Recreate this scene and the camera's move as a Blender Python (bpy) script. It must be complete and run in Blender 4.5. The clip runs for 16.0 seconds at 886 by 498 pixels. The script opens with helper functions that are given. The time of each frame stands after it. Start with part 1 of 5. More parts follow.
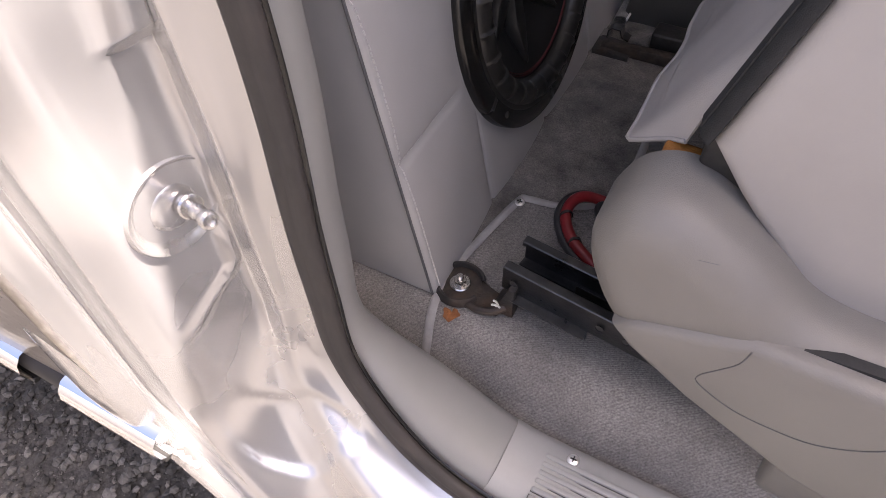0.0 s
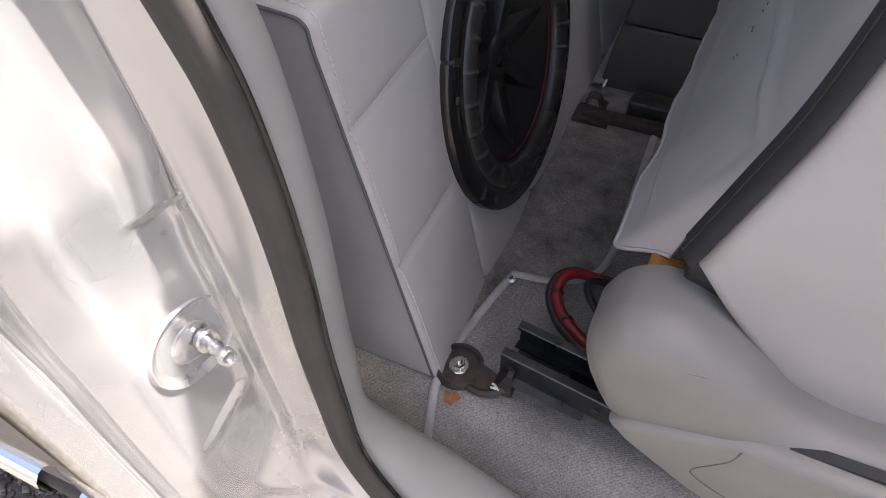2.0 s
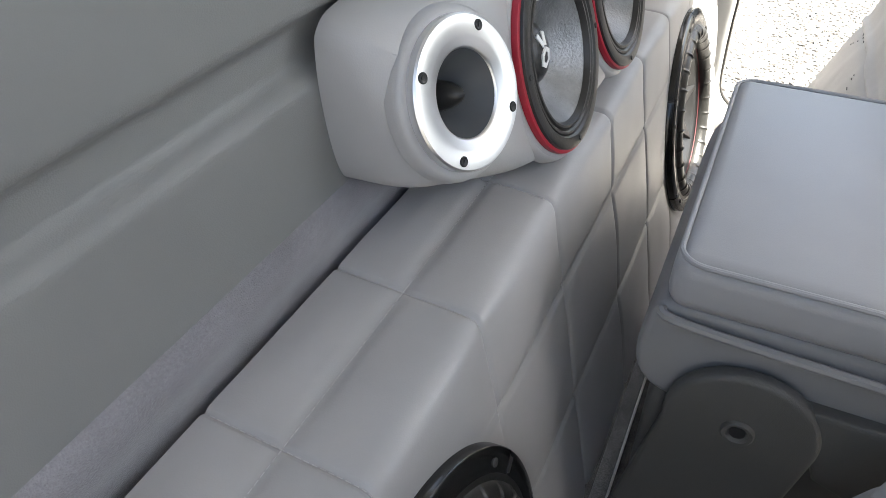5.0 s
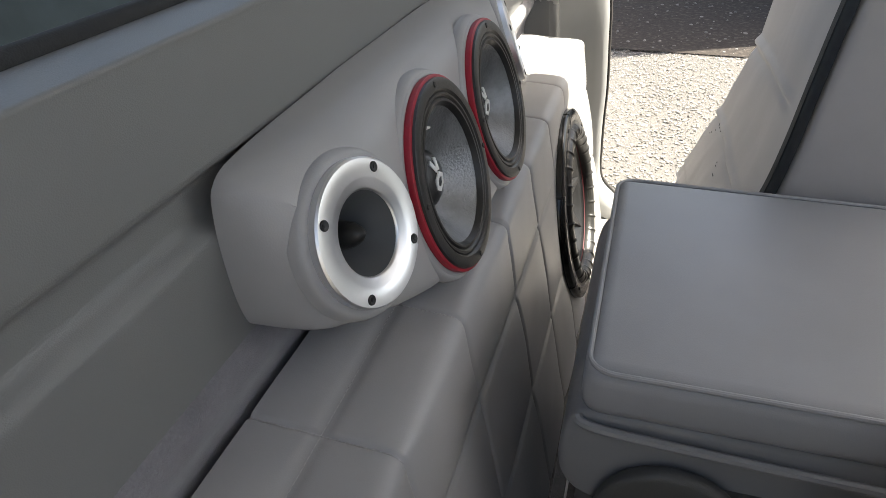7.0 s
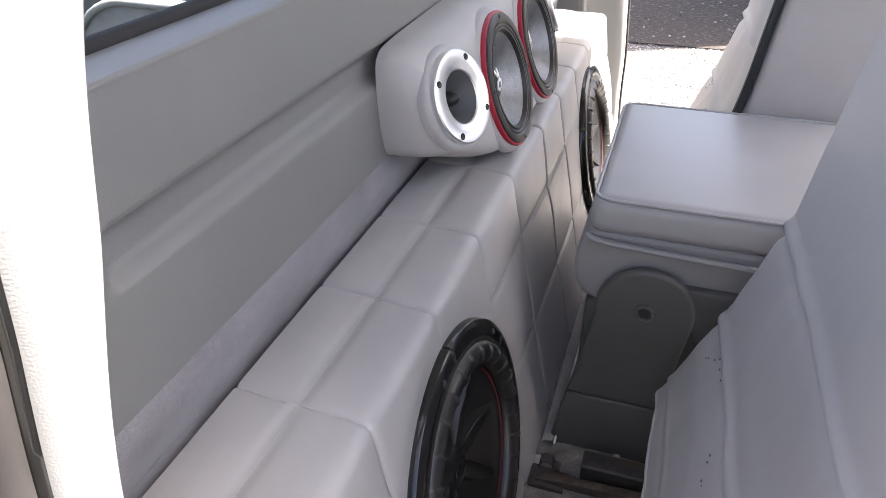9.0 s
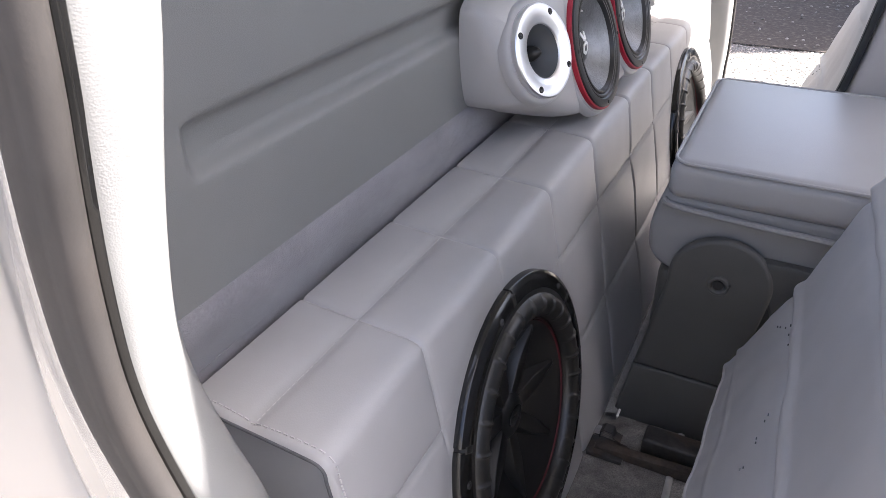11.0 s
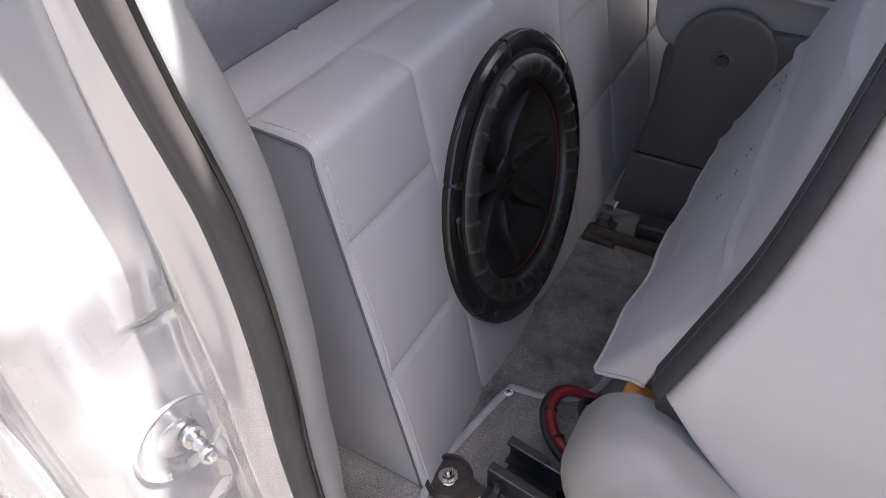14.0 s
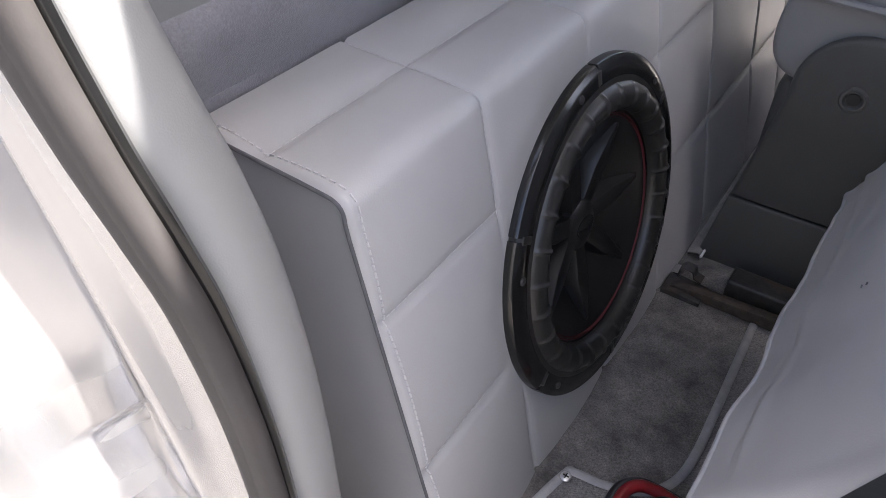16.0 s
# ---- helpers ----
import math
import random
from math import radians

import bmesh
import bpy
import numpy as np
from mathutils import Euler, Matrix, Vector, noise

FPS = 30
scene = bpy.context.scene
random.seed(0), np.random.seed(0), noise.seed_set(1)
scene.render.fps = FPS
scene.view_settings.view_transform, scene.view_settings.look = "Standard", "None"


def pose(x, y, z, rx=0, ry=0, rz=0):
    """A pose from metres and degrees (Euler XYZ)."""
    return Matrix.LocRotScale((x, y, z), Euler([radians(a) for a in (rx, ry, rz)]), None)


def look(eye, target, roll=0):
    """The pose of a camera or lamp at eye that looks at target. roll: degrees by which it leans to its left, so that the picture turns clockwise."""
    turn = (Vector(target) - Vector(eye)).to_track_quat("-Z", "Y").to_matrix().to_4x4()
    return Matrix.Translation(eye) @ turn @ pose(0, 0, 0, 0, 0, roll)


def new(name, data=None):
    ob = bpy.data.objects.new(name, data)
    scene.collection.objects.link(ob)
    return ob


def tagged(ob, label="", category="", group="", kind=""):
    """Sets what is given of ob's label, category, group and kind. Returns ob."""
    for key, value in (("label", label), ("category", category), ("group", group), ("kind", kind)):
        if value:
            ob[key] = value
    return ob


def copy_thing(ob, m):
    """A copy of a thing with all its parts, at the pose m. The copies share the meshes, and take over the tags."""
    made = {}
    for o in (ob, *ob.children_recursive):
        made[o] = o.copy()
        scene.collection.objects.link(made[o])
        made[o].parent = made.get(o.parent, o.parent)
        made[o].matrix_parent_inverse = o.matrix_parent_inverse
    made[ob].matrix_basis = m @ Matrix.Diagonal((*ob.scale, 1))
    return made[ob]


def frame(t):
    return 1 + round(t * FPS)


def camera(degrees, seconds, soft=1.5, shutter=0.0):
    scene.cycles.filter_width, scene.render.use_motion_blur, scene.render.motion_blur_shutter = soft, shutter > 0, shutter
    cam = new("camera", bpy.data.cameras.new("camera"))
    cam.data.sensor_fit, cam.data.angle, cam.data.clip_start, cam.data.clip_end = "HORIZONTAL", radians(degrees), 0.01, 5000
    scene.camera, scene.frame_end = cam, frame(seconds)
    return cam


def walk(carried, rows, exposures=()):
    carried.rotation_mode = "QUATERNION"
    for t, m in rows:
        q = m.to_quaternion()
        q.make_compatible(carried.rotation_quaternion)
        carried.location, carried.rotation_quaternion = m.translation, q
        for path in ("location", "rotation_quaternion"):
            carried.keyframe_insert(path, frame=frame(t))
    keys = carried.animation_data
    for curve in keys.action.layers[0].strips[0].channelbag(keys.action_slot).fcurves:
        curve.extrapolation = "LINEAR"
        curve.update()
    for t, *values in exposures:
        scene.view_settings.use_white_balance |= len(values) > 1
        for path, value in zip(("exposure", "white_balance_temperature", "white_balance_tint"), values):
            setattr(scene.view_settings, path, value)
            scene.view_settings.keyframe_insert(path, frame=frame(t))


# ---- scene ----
cam = camera(65.2, 16.0, soft=0.85)
PATH = [
    (0, (0.2688, -0.3337, 0.5533), (-0.3281, 0.7658, -1.0071), -1.42),
    (0.5, (0.2655, -0.3585, 0.6202), (-0.3285, 0.7289, -0.9498), -1.80),
    (1, (0.2529, -0.3747, 0.6454), (-0.3249, 0.7191, -0.9261), -1.74),
    (1.5, (0.2381, -0.3493, 0.6357), (-0.3215, 0.7531, -0.9364), -1.86),
    (2, (0.2414, -0.3055, 0.6196), (-0.3241, 0.8457, -0.915), -2.09),
    (2.5, (0.2251, -0.2445, 0.6256), (-0.3988, 1.0891, -0.7281), -1.38),
    (3, (0.1984, -0.2108, 0.6829), (-0.4534, 1.1908, -0.5861), -0.10),
    (3.5, (0.1659, -0.1446, 0.7067), (-0.4917, 1.2438, -0.5739), 0.06),
    (4, (0.1539, -0.0588, 0.7367), (-0.5352, 1.3202, -0.5374), -0.16),
    (4.5, (0.1389, 0.0347, 0.7454), (-0.5548, 1.4251, -0.5139), -0.34),
    (5, (0.1308, 0.116, 0.7287), (-0.5588, 1.5128, -0.5258), -0.91),
    (5.5, (0.1217, 0.1628, 0.7249), (-0.5251, 1.6073, -0.496), -0.90),
    (6, (0.1166, 0.1835, 0.7321), (-0.472, 1.6928, -0.4362), -0.88),
    (6.5, (0.1174, 0.1743, 0.7453), (-0.4133, 1.7483, -0.3624), -0.86),
    (7, (0.1223, 0.131, 0.7586), (-0.3609, 1.7544, -0.3001), -0.85),
    (7.5, (0.1332, 0.0498, 0.7668), (-0.3312, 1.6959, -0.2698), -0.83),
    (8, (0.1626, -0.055, 0.7713), (-0.3252, 1.5826, -0.2681), -0.74),
    (8.5, (0.1817, -0.1473, 0.7855), (-0.3309, 1.4704, -0.2729), -0.47),
    (9, (0.1765, -0.2027, 0.7823), (-0.37, 1.4044, -0.2754), -0.35),
    (9.6, (0.1866, -0.2287, 0.7744), (-0.4302, 1.353, -0.2837), -0.52),
    (10.25, (0.1977, -0.2337, 0.7622), (-0.5031, 1.313, -0.296), -0.69),
    (10.9, (0.2127, -0.2338, 0.7439), (-0.5654, 1.2782, -0.3101), -0.86),
    (11.5, (0.2319, -0.2468, 0.72), (-0.5974, 1.2426, -0.3259), -1.03),
    (12, (0.2517, -0.2687, 0.6985), (-0.5823, 1.2154, -0.3513), -1.08),
    (12.5, (0.27, -0.2869, 0.6801), (-0.5636, 1.1839, -0.3885), -0.97),
    (13, (0.2676, -0.3016, 0.6676), (-0.5183, 1.057, -0.5719), -0.98),
    (13.5, (0.267, -0.292, 0.6389), (-0.4755, 0.9964, -0.6985), -1.32),
    (14, (0.2781, -0.2977, 0.6505), (-0.465, 0.9885, -0.6887), -1.26),
    (14.5, (0.2741, -0.2991, 0.6801), (-0.4696, 0.983, -0.6627), -0.95),
    (15, (0.2707, -0.2765, 0.6721), (-0.4999, 0.9827, -0.6772), -0.33),
    (15.5, (0.2549, -0.2362, 0.6323), (-0.5925, 0.9856, -0.7054), -0.68),
    (16, (0.2148, -0.2012, 0.6117), (-0.6597, 1.0038, -0.7237), -1.03),
]

# the clip's own brightening and darkening
EXPOSURES = [(0, 2.5, 7150, 20), (0.6, 2.3, 7200, 20), (1.5, 2.18, 7000, 18), (2.5, 2.98, 6500, 9), (3.3, 3.1, 6250, 6), (4, 3.65, 6600, 4), (5, 3.1, 6900, 4), (7.5, 2.18, 7150, 6), (8, 2.85, 6950, 9), (9, 3.2, 6900, 13), (12, 2.9, 6550, 13), (14.5, 2.66, 6500, 15), (16, 2.95, 6550, 12)]
walk(cam, [(t, look(eye, target, roll)) for t, eye, target, roll in PATH], EXPOSURES)

# ---- light: low sun from ahead and the driver's side, and the sky ----
SUN_AZIMUTH, SUN_HEIGHT = 26.5, 62.0     # degrees from +x towards +y, degrees over the horizon
world = bpy.data.worlds.new("sky")
scene.world = world
world.use_nodes = True
wn = world.node_tree.nodes
sky = wn.new("ShaderNodeTexSky")
sky.sky_type, sky.sun_disc = "NISHITA", False
sky.sun_elevation, sky.sun_rotation = radians(SUN_HEIGHT), radians(90 - SUN_AZIMUTH)
world.node_tree.links.new(sky.outputs[0], wn["Background"].inputs[0])
sky.dust_density, sky.ozone_density, sky.air_density = 4.0, 0.6, 0.8
wn["Background"].inputs[1].default_value = 0.10
sun = new("sun", bpy.data.lights.new("sun", "SUN"))
sun.data.energy, sun.data.angle, sun.data.color = 5.0, radians(0.6), (1.0, 0.972, 0.942)
ca, sa, ch, sh = (f(radians(v)) for v in (SUN_AZIMUTH, SUN_HEIGHT) for f in (math.cos, math.sin))
sun.matrix_world = look((4 * ca * ch, 4 * sa * ch, 4 * sh), (0, 0, 0))


# ---- materials ----
def material(name, base, rough=0.5, metal=0.0, grain=0.0, grain_size=400.0, spot=0.12, spot_size=14.0, relief="noise", coat=0.0, vary=0.0, stain=None, stain_amount=0.0, sheen=0.0, spec=0.5):
    """A surface with variation at two scales: slow blotches of size 1/spot_size m, and a fine relief of size 1/grain_size m."""
    m = bpy.data.materials.new(name)
    m.use_nodes = True
    n, link = m.node_tree.nodes, m.node_tree.links.new
    b = n["Principled BSDF"]
    b.inputs["Metallic"].default_value = metal
    b.inputs["Coat Weight"].default_value = coat
    b.inputs["Sheen Weight"].default_value = sheen
    b.inputs["Specular IOR Level"].default_value = spec
    co = n.new("ShaderNodeTexCoord")
    slow = n.new("ShaderNodeTexNoise")
    slow.inputs["Scale"].default_value, slow.inputs["Detail"].default_value, slow.inputs["Roughness"].default_value = spot_size, 5, 0.62
    link(co.outputs["Object"], slow.inputs["Vector"])
    dark = [max(0.0, c * (1 - spot)) for c in base]
    light = [min(1.0, c * (1 + spot)) for c in base]
    ramp = n.new("ShaderNodeValToRGB")
    ramp.color_ramp.elements[0].position, ramp.color_ramp.elements[1].position = 0.3, 0.7
    ramp.color_ramp.elements[0].color, ramp.color_ramp.elements[1].color = (*dark, 1), (*light, 1)
    link(slow.outputs["Fac"], ramp.inputs["Fac"])
    colour = ramp.outputs["Color"]
    if stain:
        blot = n.new("ShaderNodeTexNoise")
        blot.inputs["Scale"].default_value, blot.inputs["Detail"].default_value = spot_size * 0.45, 8
        link(co.outputs["Object"], blot.inputs["Vector"])
        edge = n.new("ShaderNodeMapRange")
        edge.inputs["From Min"].default_value, edge.inputs["From Max"].default_value, edge.inputs["To Max"].default_value = 0.52, 0.72, stain_amount
        link(blot.outputs["Fac"], edge.inputs["Value"])
        mix = n.new("ShaderNodeMix")
        mix.data_type = "RGBA"
        link(edge.outputs[0], mix.inputs["Factor"])
        link(colour, mix.inputs[6])
        mix.inputs[7].default_value = (*stain, 1)
        colour = mix.outputs[2]
    if vary:
        info = n.new("ShaderNodeObjectInfo")
        hue = n.new("ShaderNodeHueSaturation")
        span = n.new("ShaderNodeMapRange")
        span.inputs["To Min"].default_value, span.inputs["To Max"].default_value = 1 - vary, 1 + vary
        link(info.outputs["Random"], span.inputs["Value"])
        link(span.outputs[0], hue.inputs["Value"])
        link(colour, hue.inputs["Color"])
        colour = hue.outputs[0]
    link(colour, b.inputs["Base Color"])
    gloss = n.new("ShaderNodeMapRange")
    gloss.inputs["To Min"].default_value, gloss.inputs["To Max"].default_value = max(0.02, rough - 0.08), min(1, rough + 0.08)
    link(slow.outputs["Fac"], gloss.inputs["Value"])
    link(gloss.outputs[0], b.inputs["Roughness"])
    if grain:
        if relief == "cells":
            fine = n.new("ShaderNodeTexVoronoi")
            fine.feature = "F1"
            out = fine.outputs["Distance"]
        elif relief == "brushed":
            fine = n.new("ShaderNodeTexNoise")
            squash = n.new("ShaderNodeMapping")
            squash.inputs["Scale"].default_value = (1, 0.02, 1)
            link(co.outputs["Object"], squash.inputs["Vector"])
            out = fine.outputs["Fac"]
        else:
            fine = n.new("ShaderNodeTexNoise")
            fine.inputs["Detail"].default_value = 3
            out = fine.outputs["Fac"]
        fine.inputs["Scale"].default_value = grain_size
        link(squash.outputs[0] if relief == "brushed" else co.outputs["Object"], fine.inputs["Vector"])
        bump = n.new("ShaderNodeBump")
        bump.inputs["Strength"].default_value, bump.inputs["Distance"].default_value = grain, 0.002
        link(out, bump.inputs["Height"])
        link(bump.outputs[0], b.inputs["Normal"])
    return m


def pile_material(name, base, speck, low, high, worn=0.2, patch=9, rows=0.0):
    """Carpet: a fine two-tone pile with worn, dusty patches, and woven rows where it is flat-woven."""
    m = material(name, base, rough=0.95, grain=0.5, grain_size=900, spot=worn, spot_size=patch, stain=speck, stain_amount=0.45, sheen=0.25)
    n, link = m.node_tree.nodes, m.node_tree.links.new
    b = n["Principled BSDF"]
    old = b.inputs["Base Color"].links[0].from_socket
    fleck = n.new("ShaderNodeTexNoise")
    fleck.inputs["Scale"].default_value, fleck.inputs["Detail"].default_value = 520, 5
    link(n["Texture Coordinate"].outputs["Object"], fleck.inputs["Vector"])
    fleck.inputs["Roughness"].default_value = 0.75
    span = n.new("ShaderNodeMapRange")
    span.inputs["From Min"].default_value, span.inputs["From Max"].default_value = 0.3, 0.7
    span.inputs["To Min"].default_value, span.inputs["To Max"].default_value = low, high
    link(fleck.outputs["Fac"], span.inputs["Value"])
    value = span.outputs[0]
    if rows:
        turn = n.new("ShaderNodeMapping")
        turn.inputs["Rotation"].default_value = (0, 0, radians(62))
        link(n["Texture Coordinate"].outputs["Object"], turn.inputs["Vector"])
        wave = n.new("ShaderNodeTexWave")
        wave.inputs["Scale"].default_value, wave.inputs["Distortion"].default_value = 150, 3.5
        wave.inputs["Detail"].default_value, wave.inputs["Detail Scale"].default_value = 3, 1.6
        link(turn.outputs[0], wave.inputs["Vector"])
        band = n.new("ShaderNodeMapRange")
        band.inputs["To Min"].default_value, band.inputs["To Max"].default_value = 1 - rows, 1 + rows
        link(wave.outputs["Fac"], band.inputs["Value"])
        both = n.new("ShaderNodeMath")
        both.operation = "MULTIPLY"
        link(value, both.inputs[0])
        link(band.outputs[0], both.inputs[1])
        value = both.outputs[0]
        loops = n.new("ShaderNodeBump")
        loops.inputs["Strength"].default_value, loops.inputs["Distance"].default_value = 0.35, 0.001
        link(wave.outputs["Fac"], loops.inputs["Height"])
        link(b.inputs["Normal"].links[0].from_socket, loops.inputs["Normal"])
        link(loops.outputs[0], b.inputs["Normal"])
    hue = n.new("ShaderNodeHueSaturation")
    link(value, hue.inputs["Value"])
    link(old, hue.inputs["Color"])
    link(hue.outputs[0], b.inputs["Base Color"])
    return m


VINYL = material("grey_vinyl", (0.395, 0.388, 0.382), rough=0.42, grain=0.05, grain_size=900, spot=0.05, spot_size=9, relief="cells")
SEAT_VINYL = material("seat_vinyl", (0.375, 0.357, 0.345), rough=0.5, grain=0.05, grain_size=800, spot=0.06, spot_size=8, relief="cells")
CUSHION = material("armrest_vinyl", (0.31, 0.31, 0.315), rough=0.4, grain=0.06, grain_size=800, spot=0.05, spot_size=8, relief="cells")
# armrest vinyl again, darkened to paint in the shade below the pad
SHADE_VINYL = material("shaded_armrest_vinyl", (0.21, 0.21, 0.217), rough=0.45, grain=0.06, grain_size=800, spot=0.05, spot_size=8, relief="cells")
THREAD = material("thread", (0.53, 0.52, 0.51), rough=0.8, spot=0.1, spot_size=300)
WELT = material("dark_welt", (0.10, 0.10, 0.105), rough=0.5, spot=0.15, spot_size=200)
PANEL = material("grey_trim_plastic", (0.205, 0.205, 0.20), rough=0.5, grain=0.1, grain_size=1200, spot=0.05, spot_size=6, relief="cells")
TRIM = material("pillar_trim_plastic", (0.235, 0.235, 0.23), rough=0.5, grain=0.07, grain_size=1200, spot=0.06, spot_size=9, relief="cells")
RENDERED = material("pale_render", (0.36, 0.35, 0.335), rough=0.9, grain=0.4, grain_size=60, spot=0.15, spot_size=3)
SILL = material("sill_plastic", (0.30, 0.303, 0.298), rough=0.5, grain=0.07, grain_size=1200, spot=0.08, spot_size=12, relief="cells")
LINING = material("roof_lining", (0.70, 0.69, 0.67), rough=0.9, grain=0.2, grain_size=900, spot=0.05, spot_size=6)
SHIELD = material("seat_shield_plastic", (0.188, 0.178, 0.164), rough=0.45, grain=0.12, grain_size=1200, spot=0.06, spot_size=12, relief="cells")
HINGE = material("dark_grey_plastic", (0.070, 0.070, 0.068), rough=0.5, grain=0.2, grain_size=1200, spot=0.1, spot_size=12, relief="cells")
CARPET = pile_material("floor_carpet", (0.212, 0.198, 0.184), (0.295, 0.275, 0.255), 0.42, 1.58, 0.3, 12, rows=0.085)
REAR_CARPET = pile_material("worn_rear_carpet", (0.135, 0.124, 0.112), (0.27, 0.25, 0.225), 0.4, 1.6, 0.6, 26)
SHELF_CARPET = pile_material("shelf_carpet", (0.215, 0.208, 0.222), (0.255, 0.247, 0.262), 0.84, 1.16)
STRIP_CARPET = pile_material("pale_carpet", (0.22, 0.21, 0.20), (0.32, 0.305, 0.285), 0.5, 1.5, 0.3, 30)
BINDING = material("carpet_binding", (0.33, 0.32, 0.31), rough=0.7, grain=0.3, spot=0.15, spot_size=60)
PAINT = material("beige_metallic_paint", (0.535, 0.530, 0.524), rough=0.26, metal=0.7, spot=0.03, spot_size=4, coat=0.9)
# dried spots, over a base darkened for the side turned from the sun
SHADED_SPOTTED = material("shaded_water_spotted_paint", (0.35, 0.315, 0.28), rough=0.3, metal=0.4, spot=0.06, spot_size=330, coat=0.4, stain=(0.62, 0.59, 0.54), stain_amount=0.6)
RUBBER = material("weathered_rubber", (0.046, 0.042, 0.040), rough=0.56, grain=0.05, grain_size=700, spot=0.12, spot_size=40, stain=(0.072, 0.060, 0.053), stain_amount=0.3, spec=0.3)
BLACK = material("gloss_black_plastic", (0.010, 0.0098, 0.0095), rough=0.17, spot=0.2, spot_size=40)
SATIN = material("satin_black_rubber", (0.020, 0.0192, 0.018), rough=0.36, grain=0.1, grain_size=500, spot=0.2, spot_size=50)
CONE = material("black_cone", (0.012, 0.012, 0.0125), rough=0.36, spot=0.1, spot_size=60, spec=0.45)
HORN = material("grey_horn_plastic", (0.10, 0.105, 0.11), rough=0.4, spot=0.06, spot_size=40)
PAPER = material("coated_paper_cone", (0.20, 0.204, 0.208), rough=0.33, metal=0.6, grain=0.42, grain_size=420, spot=0.2, spot_size=50)
RED = material("red_gasket", (0.36, 0.012, 0.03), rough=0.4, spot=0.12, spot_size=80)
STITCH_RED = material("red_thread", (0.075, 0.006, 0.010), rough=0.7, spot=0.2, spot_size=200)
ALU = material("machined_aluminium", (0.84, 0.84, 0.84), rough=0.36, metal=1.0, spot=0.03, spot_size=30)
STEEL = material("zinc_steel", (0.62, 0.61, 0.6), rough=0.25, metal=1.0, grain=0.1, grain_size=700, spot=0.12, spot_size=80)
CHROME = material("chrome", (0.86, 0.86, 0.87), rough=0.06, metal=1.0, spot=0.04, spot_size=30)
IRON = material("black_steel", (0.035, 0.034, 0.034), rough=0.5, metal=0.3, grain=0.25, grain_size=300, spot=0.4, spot_size=60, stain=(0.14, 0.08, 0.045), stain_amount=0.35)
FOOT_STEEL = material("rusty_steel", (0.045, 0.036, 0.030), rough=0.6, metal=0.2, grain=0.3, grain_size=300, spot=0.5, spot_size=90, stain=(0.12, 0.07, 0.04), stain_amount=0.45)
RAILS = material("blued_steel_rail", (0.07, 0.07, 0.072), rough=0.30, metal=0.85, grain=0.1, grain_size=400, spot=0.3, spot_size=40)
RUST = material("rust", (0.24, 0.09, 0.03), rough=0.9, grain=0.5, grain_size=500, spot=0.4, spot_size=120)
ORANGE = material("orange_foam", (0.34, 0.135, 0.025), rough=0.7, grain=0.4, grain_size=300, spot=0.2, spot_size=80)
CABLE_RED = material("red_cable", (0.22, 0.012, 0.016), rough=0.4, spot=0.15, spot_size=100)
CABLE_BLACK = material("black_cable", (0.02, 0.02, 0.022), rough=0.45, spot=0.2, spot_size=100)
TAPE = material("black_zip_tape", (0.022, 0.023, 0.024), rough=0.75, grain=0.2, grain_size=900, spot=0.25, spot_size=120)
WHITE = material("white_paint_mark", (0.8, 0.79, 0.76), rough=0.6, spot=0.05, spot_size=200)
GRAVEL = material("gravel_ground", (0.094, 0.087, 0.080), rough=0.9, grain=1.0, grain_size=190, spot=0.55, spot_size=110, stain=(0.16, 0.147, 0.132), stain_amount=0.5)
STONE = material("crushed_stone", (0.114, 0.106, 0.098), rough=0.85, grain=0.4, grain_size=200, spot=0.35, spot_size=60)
# crushed stone made paler: the far gravel's sunlight is put into the colour
SUNLIT_STONE = material("sunlit_crushed_stone", (0.30, 0.275, 0.25), rough=0.85, grain=0.4, grain_size=200, spot=0.35, spot_size=60)
ASPHALT = material("asphalt", (0.034, 0.028, 0.024), rough=0.9, grain=0.9, grain_size=90, spot=0.5, spot_size=60, stain=(0.14, 0.12, 0.105), stain_amount=0.45, spec=0.2)
BOX_PLASTIC = material("dull_box_plastic", (0.17, 0.175, 0.165), rough=0.6, grain=0.4, grain_size=120, spot=0.3, spot_size=18)
DARK_LINER = material("dark_bed", (0.05, 0.060, 0.060), rough=0.6, grain=0.3, grain_size=100, spot=0.3, spot_size=6)
GLASS = bpy.data.materials.new("tinted_glass")
GLASS.use_nodes = True
gb = GLASS.node_tree.nodes["Principled BSDF"]
gb.inputs["Base Color"].default_value = (0.93, 0.96, 0.965, 1)
gb.inputs["Roughness"].default_value, gb.inputs["IOR"].default_value, gb.inputs["Transmission Weight"].default_value = 0.0, 1.05, 1.0


# ---- mesh helpers ----
def finish(ob, bm, mat, smooth=40):
    me = bpy.data.meshes.new(ob if isinstance(ob, str) else ob.name)
    bmesh.ops.recalc_face_normals(bm, faces=bm.faces[:])
    for f in bm.faces:
        f.smooth = True
    for e in bm.edges:
        if len(e.link_faces) == 2 and e.calc_face_angle(0) > radians(smooth):
            e.smooth = False
    bm.to_mesh(me)
    bm.free()
    me.materials.append(mat)
    return me


def part(name, bm, mat, parent, label="", m=None, smooth=40):
    ob = new(name, finish(name, bm, mat, smooth))
    ob.parent = parent
    if m is not None:
        ob.matrix_basis = m
    return tagged(ob, label)


def solid(name, bm, mat, label, category, group="", kind="", m=None, smooth=40):
    ob = new(name, finish(name, bm, mat, smooth))
    if m is not None:
        ob.matrix_basis = m
    return tagged(ob, label, category, group, kind)


